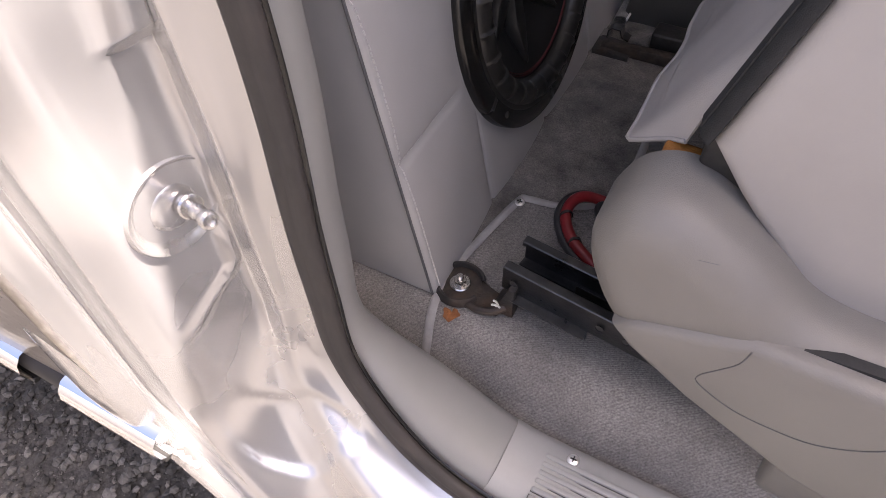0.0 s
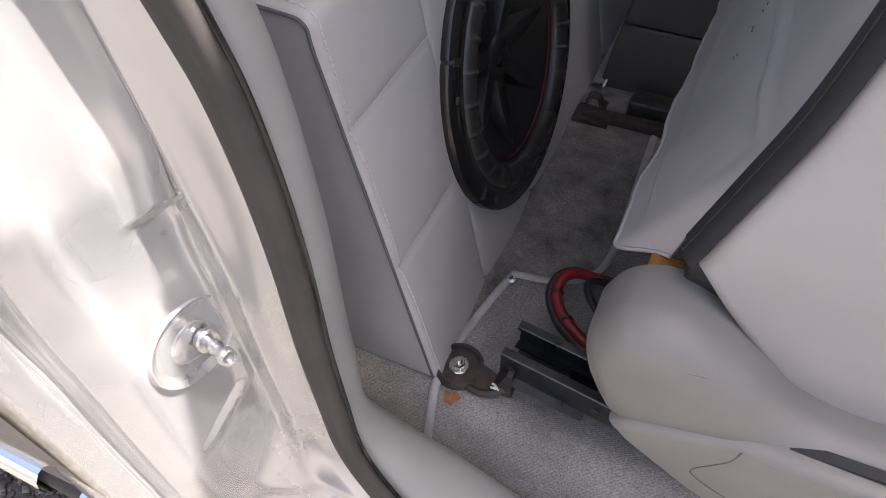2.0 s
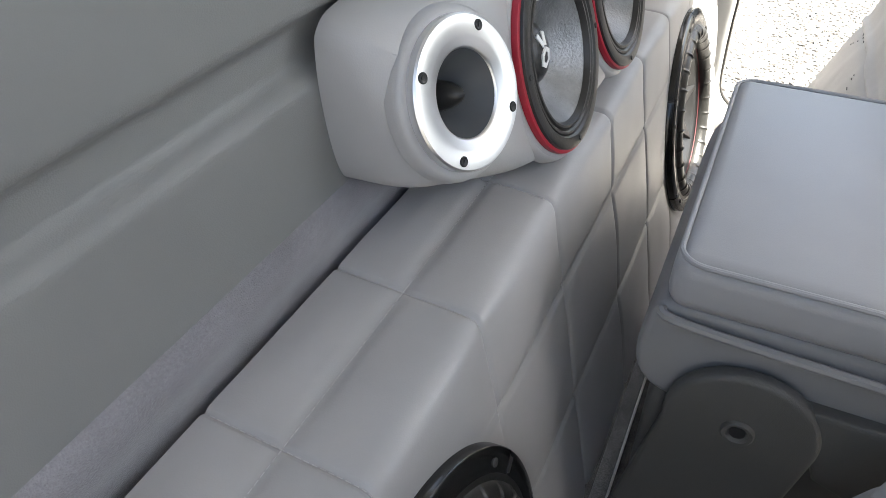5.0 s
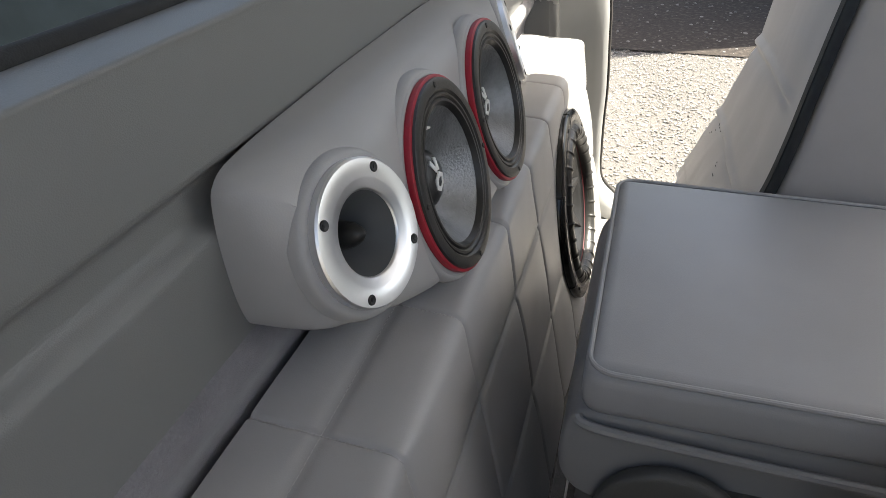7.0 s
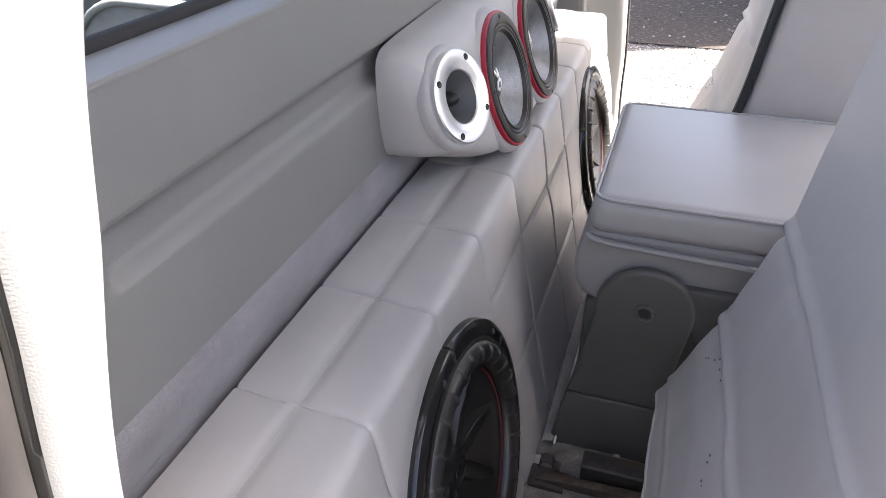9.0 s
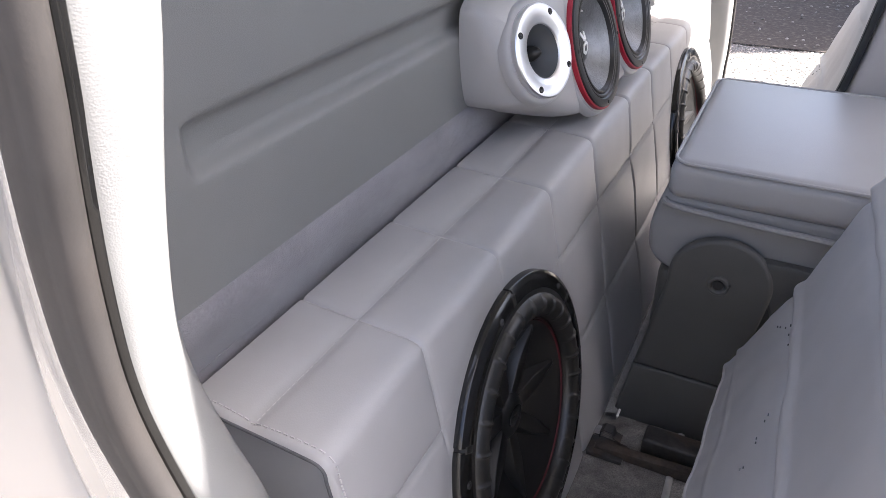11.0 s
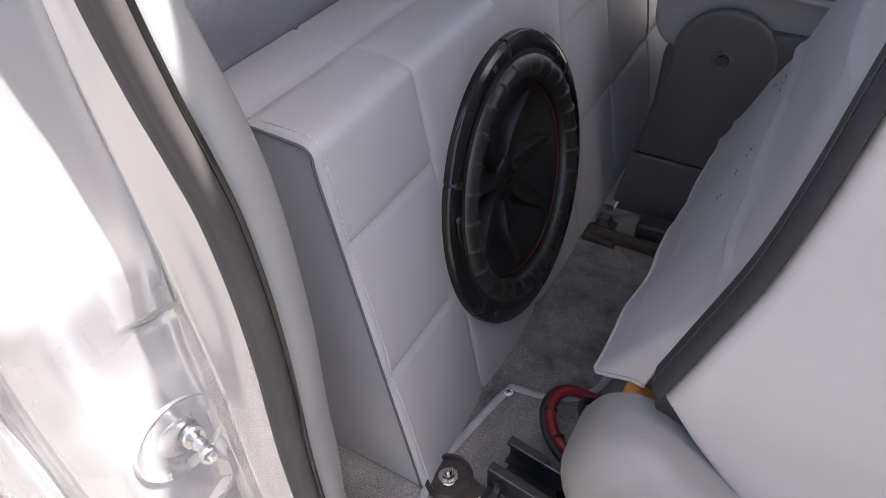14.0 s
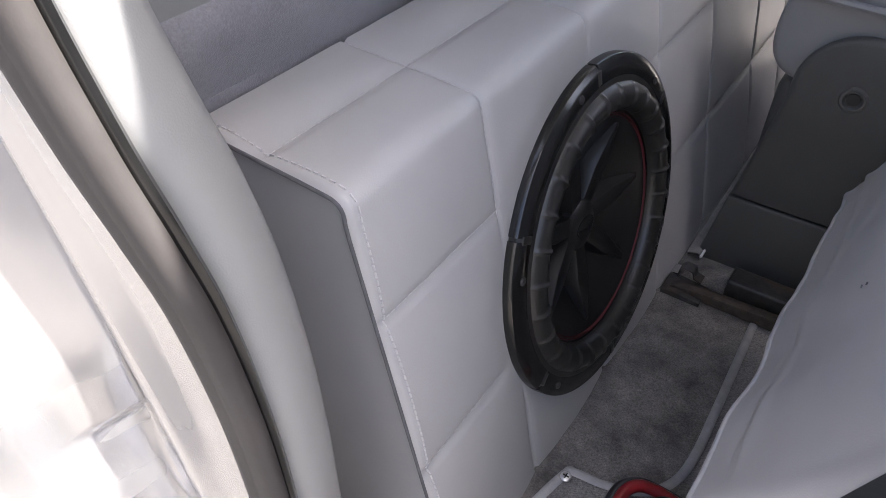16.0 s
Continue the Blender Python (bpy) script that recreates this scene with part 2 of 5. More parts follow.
def thing(name, label, category, group="", m=None, kind=""):
    ob = new(name)
    ob.empty_display_size = 0.02
    if m is not None:
        ob.matrix_basis = m
    return tagged(ob, label, category, group, kind)


def grid(rows, wrap_u=False, wrap_v=False):
    """A sheet from rows of points."""
    bm = bmesh.new()
    vs = [[bm.verts.new(p) for p in r] for r in rows]
    nu, nv = len(rows), len(rows[0])
    for i in range(nu if wrap_u else nu - 1):
        for j in range(nv if wrap_v else nv - 1):
            q = [vs[i][j], vs[(i + 1) % nu][j], vs[(i + 1) % nu][(j + 1) % nv], vs[i][(j + 1) % nv]]
            q = list(dict.fromkeys(q))
            if len(q) > 2:
                bm.faces.new(q)
    return bm


def thick(bm, t, away):
    """Gives a sheet a thickness t on the side that away names."""
    bmesh.ops.recalc_face_normals(bm, faces=bm.faces[:])
    away = Vector(away)
    sign = 1 if sum(f.normal.dot(away) * f.calc_area() for f in bm.faces) > 0 else -1
    bm.normal_update()
    faces, rim = bm.faces[:], [e for e in bm.edges if e.is_boundary]
    twin = {v: bm.verts.new(v.co + sign * t * v.normal) for v in bm.verts[:]}
    for f in faces:
        bm.faces.new([twin[v] for v in reversed(f.verts[:])])
    for e in rim:
        a, b = e.verts
        bm.faces.new((a, b, twin[b], twin[a]))
    return bm


def lathe(profile, n=64, start=0.0, sweep=360.0):
    """Turns (radius, height) pairs about z."""
    full = sweep >= 360
    rows = []
    for i in range(n if full else n + 1):
        a = radians(start + sweep * i / n)
        rows.append([(r * math.cos(a), r * math.sin(a), h) for r, h in profile])
    bm = grid(rows, wrap_u=full)
    bmesh.ops.remove_doubles(bm, verts=bm.verts[:], dist=1e-6)
    return bm


def tube(points, radius, n=8, closed=False, flat=1.0):
    """A round bar along points; flat squeezes it in z."""
    pts = [Vector(p) for p in points]
    rows = []
    for i, p in enumerate(pts):
        a = pts[i - 1] if i or closed else p
        b = pts[(i + 1) % len(pts)] if i + 1 < len(pts) or closed else p
        t = (b - a).normalized()
        side = t.cross(Vector((0, 0, 1)))
        side = side.normalized() if side.length > 1e-4 else Vector((0, 1, 0))
        up = side.cross(t).normalized()
        r = radius[i] if isinstance(radius, (list, tuple)) else radius
        rows.append([p + r * (math.cos(k * math.tau / n) * side + flat * math.sin(k * math.tau / n) * up) for k in range(n)])
    bm = grid(rows, wrap_u=closed, wrap_v=True)
    if not closed:
        bmesh.ops.holes_fill(bm, edges=[e for e in bm.edges if e.is_boundary], sides=n)
    return bm


def smooth_line(points, steps=6, closed=False):
    """Catmull-Rom through the points."""
    p = [Vector(q) for q in points]
    n = len(p)
    out = []
    for i in range(n if closed else n - 1):
        a, b, c, d = (p[(i + k) % n] if closed else p[min(max(i + k, 0), n - 1)] for k in (-1, 0, 1, 2))
        for s in range(steps):
            t = s / steps
            out.append(0.5 * (2 * b + (c - a) * t + (2 * a - 5 * b + 4 * c - d) * t * t + (3 * b - a - 3 * c + d) * t ** 3))
    if not closed:
        out.append(p[-1])
    return out


def block(x0, x1, y0, y1, z0, z1, bevel=0.0, seg=3):
    bm = bmesh.new()
    bmesh.ops.create_cube(bm, size=1)
    for v in bm.verts:
        v.co = (x0 + (v.co.x + 0.5) * (x1 - x0), y0 + (v.co.y + 0.5) * (y1 - y0), z0 + (v.co.z + 0.5) * (z1 - z0))
    if bevel:
        bmesh.ops.bevel(bm, geom=bm.edges[:], offset=bevel, segments=seg, profile=0.5, affect="EDGES")
    return bm


def plate(outline, y0, y1, bevel=0.0, seg=4):
    """An outline in x and z, drawn out from y0 to y1, with rounded edges."""
    bm = bmesh.new()
    a = [bm.verts.new((x, y0, z)) for x, z in outline]
    b = [bm.verts.new((x, y1, z)) for x, z in outline]
    f0, f1 = bm.faces.new(a), bm.faces.new(b[::-1])
    for i in range(len(a)):
        j = (i + 1) % len(a)
        bm.faces.new((a[i], b[i], b[j], a[j]))
    bmesh.ops.recalc_face_normals(bm, faces=bm.faces[:])
    if bevel:
        bmesh.ops.bevel(bm, geom=list(set(f0.edges) | set(f1.edges)), offset=bevel, segments=seg, profile=0.5, affect="EDGES")
    return bm


def facing(at, yaw, tilt):
    """A pose whose z axis looks along +x, turned by yaw and tilted up, and whose y axis points up."""
    n = Vector((math.cos(radians(yaw)) * math.cos(radians(tilt)), math.sin(radians(yaw)) * math.cos(radians(tilt)), math.sin(radians(tilt))))
    x = Vector((0, 0, 1)).cross(n).normalized()
    y = n.cross(x)
    m = Matrix((x, y, n)).transposed().to_4x4()
    m.translation = at
    return m


def step(t):
    t = min(1.0, max(0.0, t))
    return t * t * (3 - 2 * t)


# ---- plan: x ahead, y across the cab from the passenger's door, z up from the cab's floor ----
MIDDLE = 0.75            # the cab's middle
WIDE = 2 * MIDDLE
TOP, LEAN_X = 0.387, 0.0755   # enclosure: height of the front edge, and how far the foot stands ahead of it
GROUND = -0.60

# ---- ground ----
def rough_sheet(x0, x1, y0, y1, z, nx, ny, amp, seed):
    rows = [[(x0 + (x1 - x0) * i / nx, y0 + (y1 - y0) * j / ny, z + amp * noise.noise((i * 0.7 + seed, j * 0.7, seed))) for j in range(ny + 1)] for i in range(nx + 1)]
    return grid(rows)


def disc_ground():
    """One sheet to the horizon, finer close by."""
    rings = [0, 0.5, 1, 1.6, 2.3, 3.2, 4.5, 6.5, 9, 14, 25, 60, 150, 400, 1200]
    rows = [[(r * math.cos(k * math.tau / 64), 0.7 + r * math.sin(k * math.tau / 64), GROUND + (0.006 * noise.noise((r * 3, k * 0.9, 2)) if 0 < r < 10 else 0)) for r in rings] for k in range(64)]
    bm = grid(rows, wrap_u=True)
    bmesh.ops.remove_doubles(bm, verts=bm.verts[:], dist=1e-6)
    return bm


ground = solid("ground", disc_ground(), GRAVEL, "pale and dark crushed gravel ground of a yard", "ground", kind="structure")
# unseen wall, added to cut low sky and bounce light at the door
solid("wall_light_screen", block(-9, 9, -2.9, -2.7, GROUND - 0.05, 1.6, 0.01), RENDERED, "plain pale unseen wall, added to block low sky and bounce light", "wall", kind="structure")
# out-of-view wall, added so that its shadow covers the road
solid("wall_shade_caster", block(1.75, 2.0, 5.80, 12.5, GROUND - 0.05, 4.6, 0.01), PANEL, "plain unseen wall, added to cast shade on the road", "wall", kind="structure")
solid("road", rough_sheet(-30, 40, 4.95, 11.5, GROUND + 0.012, 60, 12, 0.004, 5), ASPHALT, "dark asphalt road with worn pale stones", "road", kind="structure")


def stones(count, x0, x1, y0, y1, small, large, seed, lift=0.004, mat=None):
    rng = random.Random(seed)
    verts, faces = [], []
    base = [(0, 0, 1), (0.9, 0, 0.35), (0.28, 0.86, 0.4), (-0.73, 0.53, 0.3), (-0.73, -0.53, 0.38), (0.28, -0.86, 0.3), (0.7, 0.5, -0.5), (-0.3, 0.8, -0.5), (-0.9, 0, -0.5), (-0.3, -0.8, -0.5), (0.7, -0.5, -0.5)]
    tris = [(0, 1, 2), (0, 2, 3), (0, 3, 4), (0, 4, 5), (0, 5, 1), (1, 6, 2), (2, 6, 7), (2, 7, 3), (3, 7, 8), (3, 8, 4), (4, 8, 9), (4, 9, 5), (5, 9, 10), (5, 10, 1), (1, 10, 6)]
    for _ in range(count):
        s = small + (large - small) * rng.random() ** 3
        a, sx, sy, sz = rng.random() * 6.28, rng.uniform(0.7, 1.2), rng.uniform(0.6, 1), rng.uniform(0.4, 0.8)
        ox, oy = rng.uniform(x0, x1), rng.uniform(y0, y1)
        k = len(verts)
        for x, y, z in base:
            x, y, z = x * sx * s * rng.uniform(0.8, 1.2), y * sy * s * rng.uniform(0.8, 1.2), z * sz * s
            verts.append((ox + x * math.cos(a) - y * math.sin(a), oy + x * math.sin(a) + y * math.cos(a), GROUND + lift + z))
        faces += [(k + p, k + q, k + r) for p, q, r in tris]
    me = bpy.data.meshes.new("stones")
    me.from_pydata(verts, [], faces)
    me.materials.append(mat or STONE_MIX)
    return me


def mixed(mat, low, high):
    """The same stone, each piece lighter or darker than the next."""
    m = mat.copy()
    n, link = m.node_tree.nodes, m.node_tree.links.new
    geo, hue, span = n.new("ShaderNodeNewGeometry"), n.new("ShaderNodeHueSaturation"), n.new("ShaderNodeMapRange")
    span.inputs["To Min"].default_value, span.inputs["To Max"].default_value = low, high
    old = n["Principled BSDF"].inputs["Base Color"].links[0].from_socket
    link(geo.outputs["Random Per Island"], span.inputs["Value"])
    link(span.outputs[0], hue.inputs["Value"])
    link(old, hue.inputs["Color"])
    link(hue.outputs[0], n["Principled BSDF"].inputs["Base Color"])
    return m


STONE_MIX, SUNLIT_MIX = mixed(STONE, 0.3, 2.0), mixed(SUNLIT_STONE, 0.35, 1.5)
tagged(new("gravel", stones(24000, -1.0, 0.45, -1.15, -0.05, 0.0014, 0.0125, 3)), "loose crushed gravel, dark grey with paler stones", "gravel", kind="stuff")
# beyond the far door the stones are painted sun-bright
tagged(new("gravel", stones(42000, -0.6, 2.2, 1.75, 5.1, 0.0025, 0.0105, 4, mat=SUNLIT_MIX)), "loose crushed gravel, sunlight painted in as paler stone", "gravel", kind="stuff")
tagged(new("gravel", stones(1600, -1.5, 3.0, 5.0, 9.0, 0.006, 0.020, 6, 0.013)), "pale loose stones scattered on the asphalt", "gravel", kind="stuff")


# ---- cab shell ----
def floor_height(x, y):
    dip = 0.075 * step((-0.005 - y) / 0.05) + 0.075 * step((y - WIDE - 0.005) / 0.05)
    return -dip + 0.0025 * noise.noise((x * 9, y * 9, 1)) + 0.001 * noise.noise((x * 40, y * 40, 4))


solid("floor", thick(grid([[(-0.16 + 0.0125 * i, -0.088 + 0.0125 * j, floor_height(-0.16 + 0.0125 * i, -0.088 + 0.0125 * j)) for j in range(135)] for i in range(100)]), 0.03, (0, 0, -1)),
      CARPET, "worn brown-grey cut-pile carpet over the cab floor", "floor", kind="structure")

# rear wall: lower wall, pressed channel, ledge under the rear window
CH0, CH1 = 0.048, WIDE - 0.048


def wall_x(y, z):
    x = -0.114 - 0.03 * (z - 0.455)
    along = step((y - CH0) / 0.016) * step((CH1 - y) / 0.016)
    x += 0.0007 * math.exp(-((z - 0.6588) / 0.0013) ** 2)
    return x - 0.013 * along * step((z - 0.5395) / 0.012) * step((0.5845 - z) / 0.014)


def wall_rows():
    zs = [0.447, 0.455] + [0.47 + 0.0045 * k for k in range(38)] + [0.644, 0.651, 0.6558, 0.6575, 0.6588, 0.6599, 0.6608]
    ys = [-0.10, -0.05, 0.0] + [0.02 + 0.004 * k for k in range(12)] + [0.1 + 0.05 * k for k in range(27)] + [WIDE - 0.066 + 0.004 * k for k in range(12)] + [WIDE, WIDE + 0.1]
    rows = []
    for y in ys:
        r = [(wall_x(y, z) , y, z) for z in zs]
        top = wall_x(y, 0.6608)
        r += [(top - 0.0022, y, 0.6614), (top - 0.0065, y, 0.6622), (top - 0.0125, y, 0.6630), (top - 0.0195, y, 0.6640), (top - 0.028, y, 0.6646), (top - 0.045, y, 0.6650)]
        rows.append(r)
    return rows


solid("wall_rear", thick(grid(wall_rows()), 0.012, (-1, 0, -0.3)), PANEL, "grey plastic rear cab wall with a pressed channel", "wall", kind="structure", smooth=60)
# carpeted hump between wall and enclosure
solid("trim", grid([[(x, y, z) for x, z in ((-0.118, 0.4555), (-0.1140, 0.4575), (-0.1112, 0.4555), (-0.1090, 0.449), (-0.1084, 0.441), (-0.1092, 0.433), (-0.1118, 0.425), (-0.1158, 0.417), (-0.1200, 0.408), (-0.1240, 0.398), (-0.1265, 0.385), (-0.128, 0.34))] for y in [-0.08 + 0.02 * k for k in range(84)]]),
      SHELF_CARPET, "bluish grey carpeted hump along the rear wall", "trim", kind="structure")

wall_end = solid("trim_wall_end", plate([(-0.1145, 0.4585), (-0.1065, 0.4585), (-0.1095, 0.62), (-0.118, 0.62)], -0.14, -0.0145, 0.0022, 3), PANEL, "grey plastic end piece of the rear wall", "trim", kind="structure", smooth=60)
for z in (0.486, 0.4665):
    part("chip", block(-0.0010, 0.0005, -0.0020, 0.0020, -0.0055, 0.0055, 0.0004, 2), VINYL, wall_end, "pale worn chip on the edge", m=Matrix.Translation((-0.1065 - 0.0186 * (z - 0.4585), -0.0168, z)))
solid("trim_wall_gap", block(-0.1150, -0.1110, -0.0145, -0.0122, 0.4575, 0.62), TAPE, "dark gap beside the wall's end piece", "trim", kind="structure")

# the same carpet hangs down behind the end of the box
drop = [[(-0.1235 - 0.004 * step((0.398 - z) / 0.3) + 0.0015 * noise.noise((y * 30, z * 12, 2)), y, z) for y in np.linspace(-0.075, 0.10, 24)] for z in np.linspace(0.398, 0.0, 40)]
solid("trim_carpet_drop", thick(grid(drop), 0.004, (-1, 0, 0)), SHELF_CARPET, "bluish grey carpet hanging behind the box end", "trim", kind="structure")

win = thing("window_1", "rear cab window with a dark rubber gasket", "window", kind="structure")
part("gasket", tube([(-0.158, -0.02, 0.6662), (-0.158, WIDE + 0.02, 0.6662)], 0.0066, 12), TAPE, win, "dark rubber gasket")
pane = part("pane", block(-0.168, -0.163, -0.02, WIDE + 0.02, 0.666, 1.10), GLASS, win, "tinted glass pane")
pane.visible_shadow = False
solid("wall_back", block(-0.20, -0.17, -0.12, WIDE + 0.12, -0.3, 0.658, 0.004), PAINT, "painted steel back of the cab", "wall", kind="structure")
solid("ceiling", block(-0.24, 0.93, 0.048, WIDE - 0.058, 1.12, 1.16, 0.01), LINING, "plain light grey cab roof lining", "ceiling", kind="structure")
solid("wall_front", block(1.0, 1.35, -0.1, WIDE + 0.1, -0.3, 0.60, 0.03), HINGE, "plain dark bulkhead ahead of the seats", "wall", kind="structure")
for k, y in enumerate((0.0, WIDE)):
    solid(f"trim_pillar_{k + 1}", tube(smooth_line([(0.92, y, 1.14), (1.12, y * 1.02 - 0.015, 0.85), (1.34, y * 1.04 - 0.03, 0.42)], 5), 0.03, 8), TRIM, "grey windscreen pillar", "pillar", kind="structure")
    solid(f"trim_corner_{k + 1}", block(-0.235, -0.12, y - 0.03, y + 0.03, 0.66, 1.14, 0.012), TRIM, "grey rear cab corner", "pillar", kind="structure")

# door frames: the same line on both sides
FRAME = smooth_line([(0.19, 0.02, 1.11), (0.145, -0.028, 1.02), (0.095, -0.080, 0.90), (0.052, -0.110, 0.76), (0.038, -0.117, 0.67), (0.029, -0.119, 0.605), (0.026, -0.118, 0.555), (0.033, -0.1145, 0.50), (0.039, -0.110, 0.46), (0.044, -0.106, 0.42), (0.048, -0.104, 0.36), (0.052, -0.106, 0.30), (0.054, -0.109, 0.25), (0.054, -0.11, 0.20), (0.056, -0.11, 0.129), (0.062, -0.112, 0.055), (0.092, -0.121, 0.012), (0.136, -0.129, -0.028), (0.186, -0.132, -0.055), (0.25, -0.132, -0.066), (0.45, -0.132, -0.068), (0.75, -0.132, -0.068), (1.2, -0.132, -0.068)], 16)


def eased(line, reach):
    """The same line with its small waves above the striker evened out."""
    out = []
    for i, p in enumerate(line):
        k = min(reach, i, len(line) - 1 - i)
        mean = sum((line[j] for j in range(i - k, i + k + 1)), Vector()) / (2 * k + 1)
        out.append(p.lerp(mean, step((p.z - 0.30) / 0.12)))
    return out


def frame_turns(line):
    """For each point of the door frame the way outwards, in x and z, and how far it belongs to the sill."""
    out = []
    for i, p in enumerate(line):
        a, b = line[max(i - 10, 0)], line[min(i + 10, len(line) - 1)]
        t = (b - a).normalized()
        w = Vector((t.z, 0, -t.x)).normalized()
        out.append((p, w, step((0.12 - p.z) / 0.17)))
    return out


def swept(profile, sill_profile, i0=0, i1=None, mirror=False, pressed=False):
    """Sweeps pairs (outwards, y) along the door frame, passing over to sill_profile at the foot."""
    rows = []
    calm = frame_turns(eased(FRAME, 46))[i0:i1]
    for (p, w, s), (pc, wc, sc) in zip(frame_turns(FRAME)[i0:i1], calm):
        row = []
        for (a0, y0), (a1, y1) in zip(profile, sill_profile):
            a, y = a0 + (a1 - a0) * s, y0 + (y1 - y0) * s
            if pressed:
                band = step((a0 - 0.055) / 0.008) * step((0.0745 - a0) / 0.006)
                a -= 0.0048 * band * step((p.z - 0.352) / 0.005) - 0.0012 * band * math.exp(-((p.z - 0.346) / 0.004) ** 2)
                a -= 0.018 * step((p.z - 0.30) / 0.14) * step((a0 - 0.060) / 0.008) * step((0.125 - a0) / 0.03)
                # ridge that curves down and outwards from the recess
                ridge = -0.022 - 1.6 * max(0.0, 0.16 - p.z)
                a -= 0.0045 * step((a0 - 0.063) / 0.006) * step((0.21 - p.z) / 0.03) * step((p.z - 0.115) / 0.02) * math.exp(-((y0 - ridge) / 0.005) ** 2)
            q = p + a * w
            if pressed:
                follow = 1 - step((a0 - 0.024) / 0.03)
                q = (pc + a * wc).lerp(q, follow)
                q.y = y + p.y * follow + (1 - follow) * ((-0.11 if p.z > 0.1 else p.y) + 0.20 * step((p.z - 0.50) / 0.7))
                # oval scoop at the foot
                if q.z < 0.06:
                    u, v = (q.x - 0.029) * 0.883 + (q.y + 0.174) * 0.469, (q.y + 0.174) * 0.883 - (q.x - 0.029) * 0.469
                    e = math.hypot(u / 0.060, v / 0.024)
                    q -= Vector((0.45, -0.6, 0.6)) * (0.0050 * step((1.05 - e) / 0.28) - 0.0003 * math.exp(-((e - 1.05) / 0.16) ** 2))
            else:
                q.y = y + p.y + (0.019 * step((p.z - 0.48) / 0.28) + 0.010 * step((p.z - 0.05) / 0.12) * step((0.58 - p.z) / 0.12)) * min(1.0, max(0.0, y / 0.026))
            if mirror:
                q.y = WIDE - q.y
            row.append(q)
        rows.append(row)
    return grid(rows)


JAMB = [(0.0145, -0.003), (0.0195, -0.0058), (0.0262, -0.0088), (0.034, -0.0125), (0.039, -0.0165), (0.043, -0.0197), (0.0465, -0.0200), (0.051, -0.0183), (0.058, -0.0165), (0.0635, -0.0165), (0.0675, -0.0205), (0.070, -0.031), (0.0735, -0.048), (0.080, -0.086), (0.088, -0.103), (0.0925, -0.1075), (0.1045, -0.1105), (0.1035, -0.1165), (0.0915, -0.1205), (0.097, -0.131), (0.101, -0.137), (0.107, -0.140), (0.125, -0.142), (0.145, -0.138)]
JAMB_SILL = [(0.018, -0.004), (0.022, -0.012), (0.024, -0.016), (0.026, -0.020), (0.028, -0.026), (0.029, -0.034), (0.030, -0.042), (0.032, -0.050), (0.036, -0.056), (0.043, -0.060), (0.052, -0.062), (0.062, -0.064), (0.074, -0.068), (0.085, -0.076), (0.092, -0.088), (0.096, -0.098), (0.100, -0.104), (0.104, -0.108), (0.110, -0.111), (0.118, -0.114), (0.126, -0.116), (0.136, -0.114), (0.15, -0.10), (0.165, -0.08)]


def finer(pairs, n):
    line = smooth_line([(a, y, 0) for a, y in pairs], n)
    return [(p.x, p.y) for p in line]


SEAL = [(0.0215, -0.0075), (0.0195, -0.0110), (0.0160, -0.0132), (0.0120, -0.0136), (0.0090, -0.0126), (0.0078, -0.0122), (0.0040, -0.0134), (-0.0005, -0.0122), (-0.0032, -0.0090), (-0.0035, -0.0060), (-0.002, -0.0030), (0.006, -0.001), (0.014, 0.0), (0.020, -0.002)]
LIP = [(0.004, -0.003), (-0.001, -0.002), (-0.002, 0.0010), (0.002, 0.003), (0.012, 0.002)]
PILLAR = [(0.020, 0.000), (0.008, 0.002), (0.002, 0.006), (0.0005, 0.013), (0.003, 0.022), (0.010, 0.028), (0.026, 0.032), (0.055, 0.038), (0.095, 0.046)]
PILLAR_SILL = [(0.020, 0.000), (0.006, 0.003), (-0.004, 0.008), (-0.009, 0.018), (-0.011, 0.034), (-0.0112, 0.050), (-0.0108, 0.066), (-0.006, 0.0755), (0.012, 0.080)]
SCUFF_X = 0.19
cut = next(i for i, p in enumerate(FRAME) if p.x > SCUFF_X and p.z < 0)
for side, mirror in (("near", False), ("far", True)):
    n = 1 if side == "near" else 2
    jamb = solid(f"door_frame_{n}", swept(finer(JAMB, 5), finer(JAMB_SILL, 5), mirror=mirror, pressed=True), PAINT, "beige metallic painted steel door jamb with a recessed striker", "door frame", kind="structure", smooth=55)
    solid(f"trim_seal_{n}", swept(SEAL, SEAL, mirror=mirror), RUBBER, "brown weathered rubber door seal", "door seal", kind="structure", smooth=70)
    solid(f"trim_lip_{n}", swept(LIP, LIP, mirror=mirror), BLACK, "thin black rubber lip of the door seal", "door seal", kind="structure", smooth=70)
    solid(f"trim_door_{n}", swept(PILLAR, PILLAR_SILL, 0, cut + 1, mirror), TRIM, "grey plastic trim round the door opening", "trim", kind="structure", smooth=50)

# the passenger's door, swung wide open ahead of the opening
door = thing("door_1", "open passenger's door with grey trim inside", "door", kind="structure")
part("panel", plate([(0.0, -0.10), (0.0, 0.60), (1.02, 0.64), (1.06, 0.45), (1.04, -0.06)], -0.035, 0.035, 0.02, 4), PAINT, door, "beige metallic skin", m=Matrix.Translation((1.22, -0.20, 0)) @ Matrix.Rotation(radians(-112), 4, "Z"), smooth=60)
